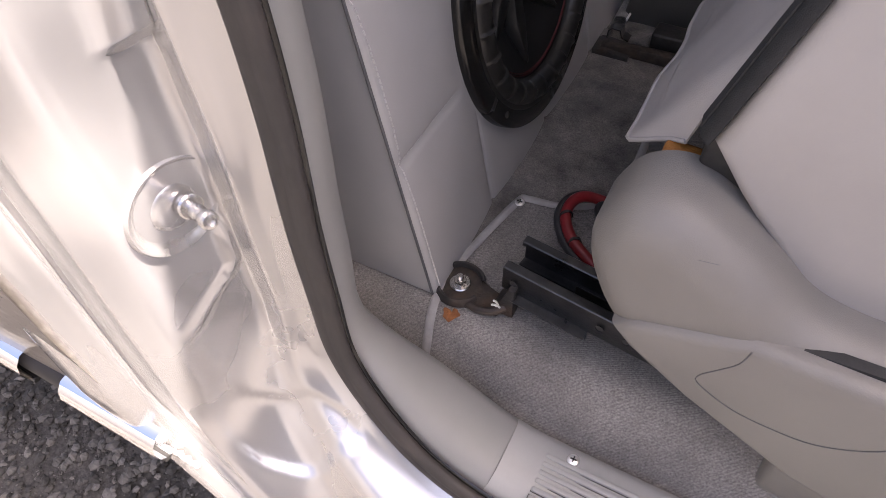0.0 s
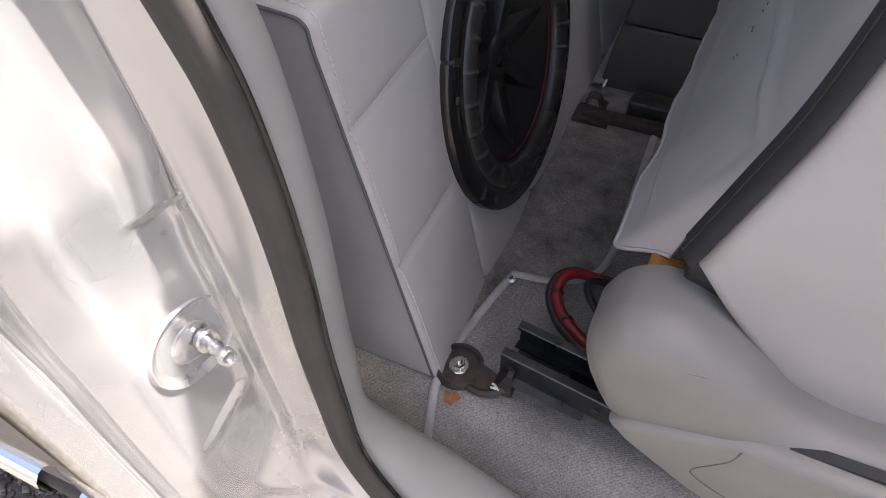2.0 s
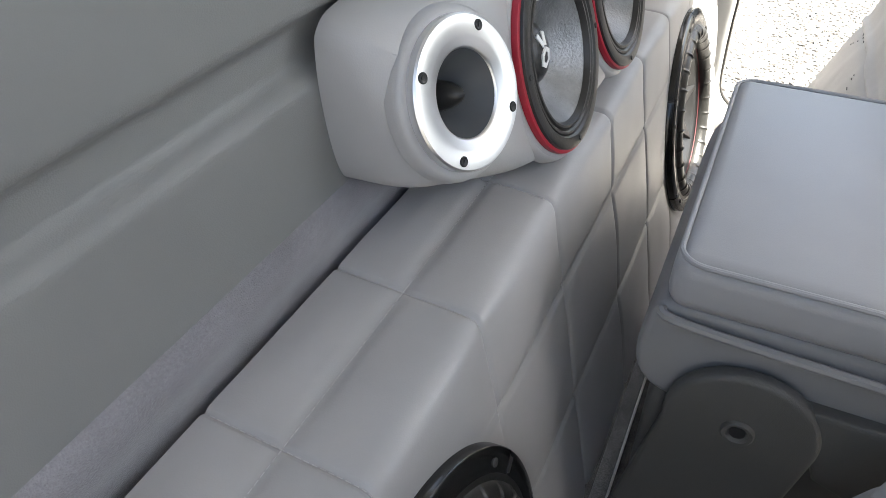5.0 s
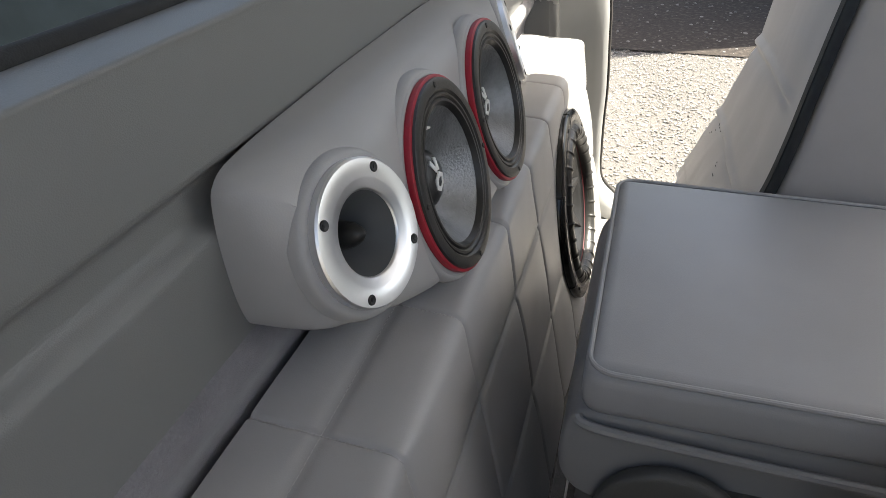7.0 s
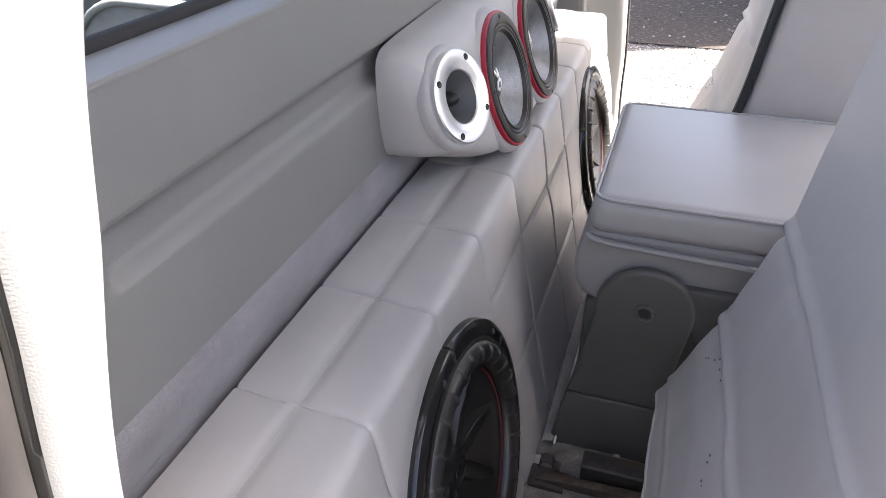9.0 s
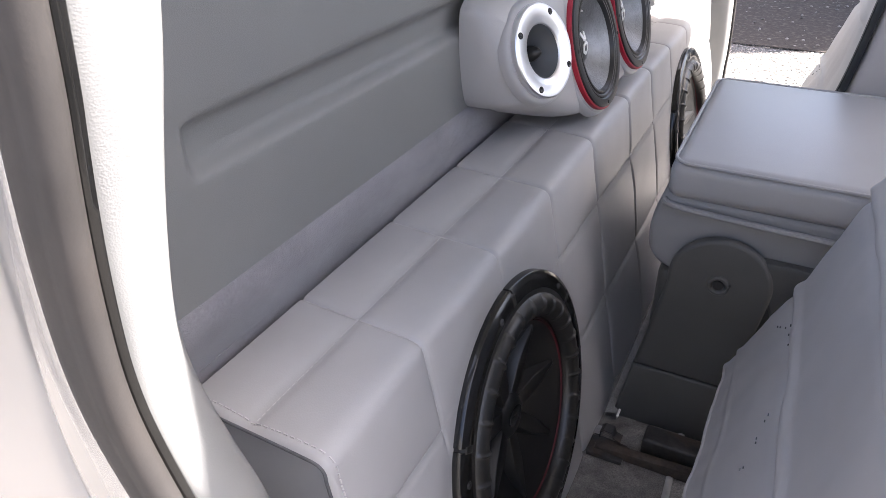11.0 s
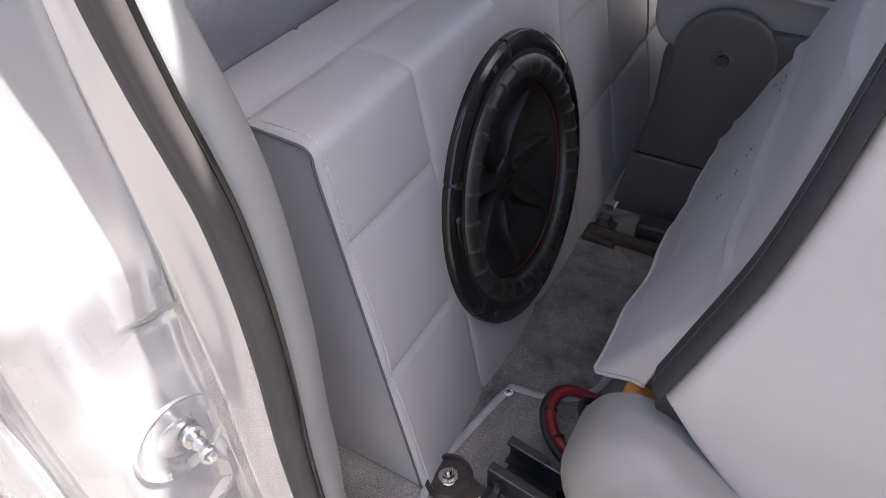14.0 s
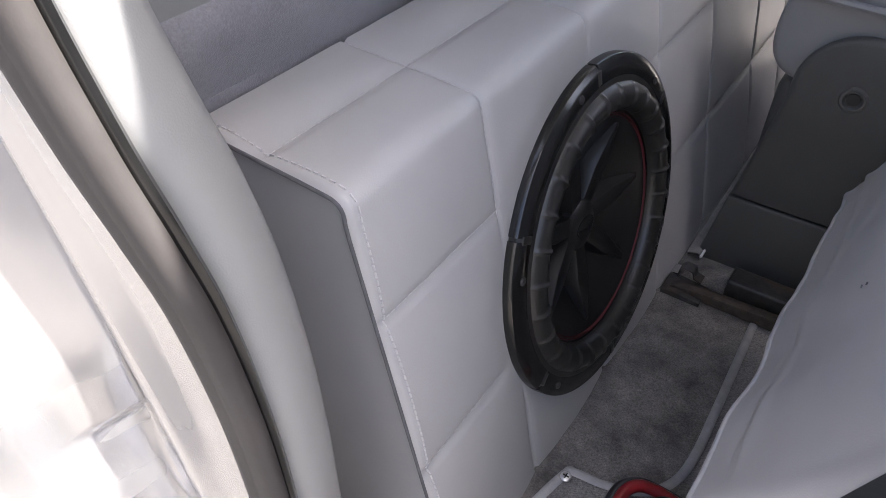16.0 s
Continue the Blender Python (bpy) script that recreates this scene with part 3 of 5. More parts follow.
part("inner_trim", plate([(0.05, -0.02), (0.05, 0.56), (0.97, 0.60), (1.0, 0.43), (0.98, 0.0)], -0.060, -0.037, 0.012, 4), TRIM, door, "grey plastic inner trim", m=Matrix.Translation((1.22, -0.20, 0)) @ Matrix.Rotation(radians(-112), 4, "Z"), smooth=60)

# scuff plates on the sills, with raised ribs
for n, mirror in ((1, False), (2, True)):
    sill = solid(f"trim_sill_{n}", swept([(a - 0.0018, y) for a, y in PILLAR_SILL], [(a - 0.0018, y) for a, y in PILLAR_SILL], cut, None, mirror), SILL, "ribbed grey plastic sill plate", "sill plate", kind="structure", smooth=50)
    for k in range(6):
        y = -0.1185 + 0.0083 * k
        y = WIDE - y if mirror else y
        part("rib", block(0.230, 1.15, y - 0.0024, y + 0.0024, -0.0572, -0.0512, 0.0011, 3), SILL, sill)
        part("dirt_line", block(0.2292, 1.1508, y - 0.0031, y + 0.0031, -0.0572, -0.0536, 0.0003, 1), HINGE, sill, "dark dirt round the rib")
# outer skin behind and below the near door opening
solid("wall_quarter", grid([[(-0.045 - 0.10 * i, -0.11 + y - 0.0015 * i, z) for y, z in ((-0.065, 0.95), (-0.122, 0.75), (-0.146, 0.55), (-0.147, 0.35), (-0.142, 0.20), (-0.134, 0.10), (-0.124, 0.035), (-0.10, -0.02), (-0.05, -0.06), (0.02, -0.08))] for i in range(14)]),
      SHADED_SPOTTED, "beige metallic painted quarter panel with dried water spots, base darkened as shade", "panel", kind="structure", smooth=60)
solid("wall_quarter_far", grid([[(-0.045 - 0.10 * i, WIDE + 0.11 - y + 0.0015 * i, z) for y, z in ((-0.065, 0.95), (-0.122, 0.75), (-0.146, 0.55), (-0.147, 0.35), (-0.142, 0.20), (-0.134, 0.10), (-0.124, 0.035), (-0.10, -0.02), (-0.05, -0.06), (0.02, -0.08))] for i in range(14)]),
      PAINT, "beige metallic painted quarter panel", "panel", kind="structure", smooth=60)

# ---- striker and outside trim at the near jamb ----
def striker(m):
    t = thing("door_striker", "bright zinc door striker pin on a round pressed plate", "striker", m=m)
    part("plate", lathe([(0, -0.001), (0.0135, -0.001), (0.0165, -0.0018), (0.018, -0.0036), (0.026, -0.0038), (0.030, -0.0022), (0.0325, -0.0002), (0.0342, 0.0), (0.0355, -0.002), (0.0365, -0.009)], 64), PAINT, t, "pressed round recess in body colour")
    pin = m.inverted() @ facing((-0.0125, -0.1490, 0.2340), -19, 17) @ Matrix.Scale(0.86, 4)
    part("washer", lathe([(0.0, 0.0065), (0.0085, 0.0065), (0.0100, 0.005), (0.0102, 0.0)], 24), STEEL, t, m=pin)
    part("pin", lathe([(0.0042, 0.004), (0.0044, 0.012), (0.0060, 0.013), (0.0062, 0.019), (0.0048, 0.021), (0.0048, 0.028), (0.0068, 0.029), (0.0074, 0.033), (0.0070, 0.0365), (0.0056, 0.0385), (0.0036, 0.0388), (0.0034, 0.036), (0, 0.036)], 24), STEEL, t, "stepped zinc pin with a socket head", m=pin)
    return t


striker(facing((-0.0162, -0.1545, 0.2350), -8, 1.9))

CHROME_Z = 0.048


def molding(x0, x1):
    t = thing("chrome_molding", "bright chrome molding along the lower body side", "molding", "body side moldings")
    prof = [(-0.004, -0.017), (0.004, -0.018), (0.010, -0.011), (0.0118, -0.002), (0.0092, 0.008), (0.003, 0.0145), (-0.005, 0.0155)]
    n = 10
    xs = [x0 + (x1 - x0) * i / n for i in range(n + 1)]
    part("strip", grid([[(x, -0.243 - a + 0.012 * (x + 0.05), CHROME_Z - 0.2 * (x + 0.05) + z) for a, z in prof] for x in xs]), CHROME, t, smooth=80)
    part("insert", tube([(x, -0.2475 + 0.012 * (x + 0.05), CHROME_Z - 0.0195 - 0.2 * (x + 0.05)) for x in xs], 0.0035, 8), SATIN, t, "dark rubber foot of the molding")
    return t


molding(-0.030, -0.118)
molding(-0.157, -1.2)
joint = thing("molding_joint", "brown plastic joint piece between two chrome moldings", "molding joint")
part("cover", grid([[(x, -0.2410 - a + 0.012 * (x + 0.05), CHROME_Z - 0.2 * (x + 0.05) + z) for a, z in ((-0.006, -0.014), (0.001, -0.0145), (0.006, -0.008), (0.0075, 0.0), (0.005, 0.006), (0.0, 0.010), (-0.007, 0.011))] for x in (-0.112, -0.125, -0.14, -0.163)]), RUBBER, joint)
burr = thing("sealant_bead", "short curled bead of white sealant under the jamb", "sealant")
part("bead", tube([(-0.040 + 0.0035 * k, -0.240 + 0.0018 * (k % 2), 0.018 - 0.0012 * k) for k in range(9)], [0.0018 + 0.0010 * (k % 2) for k in range(9)], 8), WHITE, burr)


# ---- speaker enclosures in quilted vinyl ----
SUB_R = 0.162


def cover_profile():
    """Points (x, z, length along the cover) from the rear of the top over the rounded front edge to the foot."""
    pts = []
    flat = [(-0.1165 + 0.0062 * k, 0.3935 - 0.0003 * k) for k in range(16)]
    nose = smooth_line([(-0.0190, 0, 0.3887), (-0.0085, 0, 0.3875), (-0.0018, 0, 0.3848), (0.0020, 0, 0.3800), (0.0040, 0, 0.3725)], 6)
    slope = [(0.0040 + (LEAN_X - 0.0040) * k / 74, 0.3725 * (1 - k / 74)) for k in range(1, 75)]
    flat += [(p.x, p.z) for p in nose] + slope
    run, last = 0.0, flat[0]
    for q in flat:
        run += math.dist(q, last)
        pts.append((*q, run))
        last = q
    return pts


PROFILE = cover_profile()


def length_at(z_low=None, x_top=None):
    for x, z, s in PROFILE:
        if x_top is not None and x >= x_top:
            return s
        if z_low is not None and x > 0 and z <= z_low:
            return s


SEAM_S = [length_at(x_top=-0.062), length_at(z_low=0.298), length_at(z_low=0.158)]


def cover_point(k):
    x, z, s = PROFILE[k]
    a, b = PROFILE[max(k - 1, 0)], PROFILE[min(k + 1, len(PROFILE) - 1)]
    t = Vector((b[0] - a[0], 0, b[1] - a[1])).normalized()
    return x, z, s, Vector((-t.z, 0, t.x))


NOSE_S = length_at(z_low=0.3848)


def crisp(s):
    """The sewn end edges keep the corner that the padding rounds off."""
    return 0.0022 * math.exp(-((s - NOSE_S) / 0.0085) ** 2)


def quilt(s, y, seams_y, y0, y1):
    """How far the padded cover stands off at a place: sunk along the seams, puffed between them."""
    ds = min(abs(s - q) for q in SEAM_S)
    dy = min(abs(y - q) for q in seams_y) if seams_y else 1
    d = min(ds, dy)
    edge = min(y - y0, y1 - y)
    puff = 0.0046 * (1 - math.exp(-ds / 0.030)) * (1 - math.exp(-dy / 0.030)) * step(s / 0.03)
    sink = -0.0026 * math.exp(-(d / 0.0024) ** 2)
    wrinkle = 0.0006 * noise.noise((s * 22, y * 22, 3)) + 0.0010 * noise.noise((s * 7, y * 7, 8))
    return (puff + sink + wrinkle) * step(edge / 0.004) - 0.0008 * math.exp(-(edge / 0.002) ** 2) + crisp(s) * math.exp(-(edge / 0.03) ** 1.5)


def enclosure(y0, y1, seams_y, sub_y, near_end, label):
    t = thing("speaker_enclosure", label, "speaker box", "quilted speaker boxes")
    ys = {y0, y1}
    y = y0
    while y < y1:
        ys.add(round(y, 4))
        y += 0.0065
    for q in seams_y:
        ys |= {round(q + d, 4) for d in (-0.004, -0.0025, -0.0012, 0, 0.0012, 0.0025, 0.004)}
    for e in (0.0015, 0.003, 0.005, 0.008, 0.012):
        ys |= {round(y0 + e, 4), round(y1 - e, 4)}
    ys = sorted(v for v in ys if y0 <= v <= y1)
    ks = range(len(PROFILE))
    frames = [cover_point(k) for k in ks]
    middle = Vector((0.039, sub_y, 0.189))

    def padded(x, y, z, s, n):
        r = (Vector((x, y, z)) - middle).length
        q = quilt(s, y, seams_y, y0, y1)
        return Vector((x, y, z)) + n * (q if r > 0.19 else q * step((r - 0.158) / 0.03) - 0.001 * step((0.178 - r) / 0.02))

    rows = [[padded(x, y, z, s, n) for x, z, s, n in frames] for y in ys]
    bm = grid(rows)
    gone = [f for f in bm.faces if (f.calc_center_median() - middle).length < 0.146]
    bmesh.ops.delete(bm, geom=gone, context="FACES")
    part("cover", bm, VINYL, t, "light grey quilted vinyl", smooth=75)
    # flat end panels
    for y, side in ((y0, -1), (y1, 1)):
        ring = [(x - n.x * (0.002 - crisp(s)), z - n.z * (0.002 - crisp(s))) for x, z, s, n in frames] + [(LEAN_X - 0.003, 0.002), (-0.1155, 0.002)]
        part("end_panel", plate(ring, y - 0.001 * side, y - 0.012 * side), VINYL, t, smooth=30)
        if (side < 0) == near_end:
            part("piping", tube([(x + n.x * crisp(s), y + 0.0002 * side, z + n.z * crisp(s)) for x, z, s, n in frames[::2]], 0.0013, 6), WELT, t, "dark sewn edge seam")
    part("back", block(-0.1155, -0.108, y0 + 0.012, y1 - 0.012, 0.0, 0.385), WELT, t)
    # stitches
    sv, sf = [], []

    def stitch(a, b, n, size):
        d = (b - a).normalized()
        w = d.cross(n).normalized() * 0.00062 * size
        u = n * 0.0010 * size
        k = len(sv)
        for e in (a, b):
            sv.extend([e - w - u, e + w - u, e + w * 0.6 + u, e - w * 0.6 + u])
        sf.extend([(k + p, k + q, k + r, k + o) for p, q, r, o in ((0, 1, 5, 4), (1, 2, 6, 5), (2, 3, 7, 6), (3, 0, 4, 7), (0, 3, 2, 1), (4, 5, 6, 7))])

    def clear(p):
        return (p - middle).length > SUB_R

    for q in SEAM_S:
        k = min(ks, key=lambda i: abs(PROFILE[i][2] - q))
        x, z, s, n = frames[k]
        y = y0 + 0.006
        while y < y1 - 0.008:
            a, b = Vector((x, y, z)) + n * quilt(q, y, seams_y, y0, y1), Vector((x, y + 0.0036, z)) + n * quilt(q, y + 0.0036, seams_y, y0, y1)
            if clear(a):
                stitch(a, b, n, 0.5)
            y += 0.0056
    lines = [(q, 0.5) for q in seams_y] + [(y0 + 0.008 if near_end else y1 - 0.008, 1.0)]
    for q, size in lines:
        s0 = 0.004
        while s0 < PROFILE[-1][2] - 0.004:
            ends = []
            for sv0 in (s0, s0 + 0.0036):
                k = next(i for i in ks if PROFILE[i][2] >= sv0)
                f = (sv0 - PROFILE[k - 1][2]) / (PROFILE[k][2] - PROFILE[k - 1][2])
                p0, p1, n = frames[k - 1], frames[k], frames[k][3]
                ends.append(Vector((p0[0] + (p1[0] - p0[0]) * f, q, p0[1] + (p1[1] - p0[1]) * f)) + n * (quilt(sv0, q, seams_y, y0, y1) + 0.0001))
            if clear(ends[0]):
                stitch(ends[0], ends[1], n, size)
            s0 += 0.0056
    me = bpy.data.meshes.new("stitching")
    me.from_pydata(sv, [], sf)
    me.materials.append(THREAD)
    st = new("stitching", me)
    st.parent = t
    tagged(st, "pale sewing thread along the seams", kind="stuff")
    return t


JOINT = 0.765
enclosure(0.0, JOINT - 0.0015, [0.139, 0.289, 0.437, 0.597], 0.286, True, "light grey quilted vinyl speaker box standing on the carpet")
enclosure(JOINT + 0.0015, WIDE - 0.005, [0.925, 1.075, 1.225, 1.365], 1.205, False, "light grey quilted vinyl speaker box beside the sunny far door")


def subwoofer(m, label):
    t = thing("subwoofer", label, "subwoofer", "subwoofers", m=m)
    # outer ring in six glossy pieces with notched joints
    prof = [(0.1415, -0.012), (0.1415, 0.0045), (0.1424, 0.0058), (0.144, 0.0062), (0.1555, 0.0062), (0.1570, 0.0050), (0.1605, 0.0042), (0.1616, 0.003), (0.162, -0.006), (0.1415, -0.012)]
    for k in range(6):
        seg = lathe(prof, 24, 60 * k + 30.6, 58.8)
        bmesh.ops.holes_fill(seg, edges=[e for e in seg.edges if e.is_boundary], sides=0)
        part("trim_piece", seg, BLACK, t, "glossy black rim piece")
    part("frame", lathe([(0.134, -0.02), (0.134, 0.003), (0.1372, 0.006), (0.157, 0.005), (0.1600, 0.002), (0.1605, -0.006)], 72), SATIN, t)
    for k in range(6):
        a = radians(60 * k + 30)
        part("notch", block(-0.0035, 0.0035, 0.1440, 0.1565, 0.001, 0.0068, 0.0008, 2), SATIN, t, m=Matrix.Rotation(a - math.pi / 2, 4, "Z"))
        part("screw", lathe([(0, 0.0078), (0.0030, 0.0077), (0.0036, 0.0070), (0.0036, 0.0050)], 12), IRON, t, m=Matrix.Translation((0.150 * math.cos(a + 0.22), 0.150 * math.sin(a + 0.22), 0)))
    # rolled surround with moulded ribs
    n, m2 = 640, 14
    rows = []
    for i in range(n):
        a = math.tau * i / n
        rib = abs(math.cos(14 * a)) ** 50
        row = []
        for j in range(m2 + 1):
            u = math.pi * j / m2
            r = 0.1250 - 0.0140 * math.cos(u)
            h = 0.0150 * math.sin(u) * (1 + 0.16 * rib) - 0.002
            row.append((r * math.cos(a), r * math.sin(a), h))
        rows.append(row)
    part("surround", grid(rows, wrap_u=True), SATIN, t, "ribbed black rubber surround")
    for r in (0.1085, 0.1062):
        part("stitch_ring", lathe([(r - 0.0006, -0.0035), (r, -0.0024), (r + 0.0006, -0.0035)], 160), STITCH_RED, t, "dark red stitched ring")
    # bowl with seven raised wedge arms that point outwards from the hub
    part("cone", lathe([(0.112, -0.004), (0.106, -0.006), (0.095, -0.013), (0.080, -0.022), (0.062, -0.030), (0.040, -0.036), (0.028, -0.038)], 96), CONE, t, "smooth black cone")
    for k in range(7):
        arm = bmesh.new()
        top = [arm.verts.new(p) for p in ((0.024, -0.0090, -0.0200), (0.024, 0.0090, -0.0200), (0.058, 0.0098, -0.0150), (0.098, 0.0014, -0.0085), (0.098, -0.0014, -0.0085), (0.058, -0.0098, -0.0150))]
        low = [arm.verts.new(p) for p in ((0.022, -0.0110, -0.0400), (0.022, 0.0110, -0.0400), (0.060, 0.0130, -0.0330), (0.103, 0.0032, -0.0095), (0.103, -0.0032, -0.0095), (0.060, -0.0130, -0.0330))]
        arm.faces.new(top)
        for q in range(6):
            arm.faces.new((top[q], low[q], low[(q + 1) % 6], top[(q + 1) % 6]))
        bmesh.ops.bevel(arm, geom=[e for e in arm.edges if all(v in top for v in e.verts)], offset=0.0012, segments=2, profile=0.5, affect="EDGES")
        part("star_arm", arm, CONE, t, "raised black arm of the cone's star", m=Matrix.Rotation(radians(52 + 360 / 7 * k), 4, "Z"), smooth=35)
    part("dust_cap", lathe([(0.026, -0.030), (0.0255, -0.0215), (0.022, -0.0180), (0.012, -0.0165), (0, -0.0160)], 48), CONE, t)
    part("emblem", plate([(0.016 * math.cos(q * math.tau / 20), 0.009 * math.sin(q * math.tau / 20)) for q in range(20)], -0.0166, -0.0150, 0.0005, 2), BLACK, t, "oval black emblem", m=Matrix.Rotation(radians(90), 4, "X"))
    part("basket", lathe([(0.1335, -0.010), (0.125, -0.050), (0.06, -0.075), (0, -0.078)], 32), IRON, t)
    return t


LEAN_A = 11.3
subwoofer(facing((0.0445, 0.286, 0.1895), -0.5, LEAN_A), "large black subwoofer with a ribbed surround and dark red stitching")
subwoofer(facing((0.0445, 1.205, 0.1895), 0, LEAN_A), "large black subwoofer in the box by the far door")


# ---- pod with tweeters and mid-range speakers ----
def pod():
    t = thing("speaker_pod", "grey vinyl-wrapped speaker pod on top of the quilted boxes", "speaker pod")
    low = [(0.4540, 0.4680), (0.4590, 0.4610), (0.4680, 0.4555), (0.49, 0.4480), (0.52, 0.4355), (0.56, 0.418), (0.61, 0.404), (0.66, 0.397), (0.71, 0.396)]
    high = [(0.71, 0.587), (0.66, 0.586), (0.61, 0.585), (0.57, 0.584), (0.53, 0.583), (0.50, 0.582), (0.475, 0.580), (0.4590, 0.5775), (0.4500, 0.5720), (0.4455, 0.564)]
    side = [(0.4440, 0.54), (0.4455, 0.51), (0.4490, 0.485)]
    left = high[1:] + side + low[:-1]
    outline = smooth_line([(0, y, z) for y, z in left] + [(0, WIDE - y, z) for y, z in left[::-1]], 5, closed=True)
    n = len(outline)
    medial = [Vector((0, min(max(p.y, 0.505), WIDE - 0.505), 0.515)) for p in outline]
    ways = []
    for k in range(n):
        d = outline[(k + 2) % n] - outline[k - 2]
        w = Vector((0, d.z, -d.y)).normalized()
        ways.append(w if w.dot(medial[k] - outline[k]) > 0 else -w)

    def front(y, z):
        y = min(y, WIDE - y)
        return float(np.interp(y, [0.44, 0.47, 0.503, 0.53, 0.57, 0.61, 0.66, 0.75], [-0.056, -0.048, -0.040, -0.0365, -0.0340, -0.0325, -0.0318, -0.0305])) - 0.28 * (z - 0.5 * (0.583 + 0.40))

    rows = []
    rad = 0.026
    xb = -0.1165
    for f in (0.0, 0.25, 0.5, 0.75, 0.9):
        rows.append([p + Vector((xb + f * (front(p.y, p.z) - rad - xb), 0, 0)) for p in outline])
    for a in range(0, 91, 15):
        row = []
        for p, w in zip(outline, ways):
            q = p + w * rad * (1 - math.cos(radians(a)))
            row.append(Vector((front(q.y, q.z) - rad + rad * math.sin(radians(a)), q.y, q.z)))
        rows.append(row)
    last = rows[-1]
    for k in range(1, 17):
        row = []
        for p, m in zip(last, medial):
            q = p.lerp(m, 0.985 * k / 16)
            row.append(Vector((front(q.y, q.z), q.y, q.z)))
        rows.append(row)
    bm = grid(rows, wrap_v=True)
    # the skin is drawn flat round each speaker
    for m, r0, r1 in ((MID1, 0.090, 0.136), (MID2, 0.090, 0.136), (TW1, 0.055, 0.092), (TW2, 0.055, 0.092)):
        back = m.inverted()
        for v in bm.verts:
            q = back @ v.co
            w = (1 - step((q.xy.length - r0) / (r1 - r0))) * step((q.z + 0.036) / 0.016)
            if w > 0:
                q.z += w * (-0.0068 - q.z)
                v.co = m @ q
    for _ in range(30):
        bmesh.ops.smooth_vert(bm, verts=[v for v in bm.verts if v.co.x > -0.106], factor=0.5, use_axis_x=True, use_axis_y=True, use_axis_z=True)
    inside = []
    for m, r in ((TW1, 0.047), (TW2, 0.047), (MID1, 0.0815), (MID2, 0.0815)):
        back = m.inverted()
        for f in bm.faces:
            q = back @ f.calc_center_median()
            if q.xy.length < r and q.z > -0.022:
                inside.append(f)
    bmesh.ops.delete(bm, geom=list(set(inside)), context="FACES")
    part("body", bm, VINYL, t, "smooth light grey vinyl", smooth=150)
    for m, r in ((TW1, 0.0548), (TW2, 0.0548), (MID1, 0.0885), (MID2, 0.0885)):
        part("collar", lathe([(r - 0.012, -0.0045), (r - 0.004, -0.0042), (r - 0.0012, -0.0042), (r + 0.0014, -0.0050), (r + 0.0034, -0.0070), (r + 0.0048, -0.0105), (r + 0.0056, -0.016)], 64), VINYL, t, "padded vinyl collar", m=m)
    return t


TW1, TW2 = facing((-0.0405, 0.503, 0.5203), -13.5, 19.8), facing((-0.0405, WIDE - 0.503, 0.5203), 13.5, 19.8)
MID1, MID2 = facing((-0.0255, 0.6595, 0.4930), -1, 17), facing((-0.0228, 0.8340, 0.4985), -1, 16.5)
pod()


def tweeter(m):
    t = thing("horn_tweeter", "bullet horn tweeter with a machined aluminium face and black screws", "tweeter", "tweeters", m=m)
    part("face", lathe([(0.0518, -0.006), (0.0518, 0.0015), (0.0505, 0.0030), (0.0385, 0.0036), (0.0370, 0.0026), (0.0312, 0.0012), (0.0300, 0.0002), (0.0292, -0.002)], 80), ALU, t, "bright machined aluminium")
    part("horn", lathe([(0.0294, -0.0008), (0.0272, -0.006), (0.0236, -0.014), (0.0180, -0.024), (0.0130, -0.034), (0, -0.036)], 48), HORN, t, "smooth grey horn throat")
    part("phase_plug", lathe([(0.011, -0.034), (0.0105, -0.024), (0.0085, -0.014), (0.005, -0.007), (0.0015, -0.0035), (0, -0.003)], 32), SATIN, t, "pointed black phase plug")
    for a in (58, 148, 238, 328):
        s = part("screw", lathe([(0, 0.0036), (0.0018, 0.0038), (0.0030, 0.0044), (0.0037, 0.0038), (0.0038, 0.0020)], 20), IRON, t, "black screw", m=Matrix.Rotation(radians(a), 4, "Z") @ Matrix.Translation((0.0452, 0, 0)))
        part("slot", block(-0.0013, 0.0013, -0.0004, 0.0004, 0.0034, 0.0042), CABLE_BLACK, s)
    return t


tweeter(TW1)
tweeter(TW2)


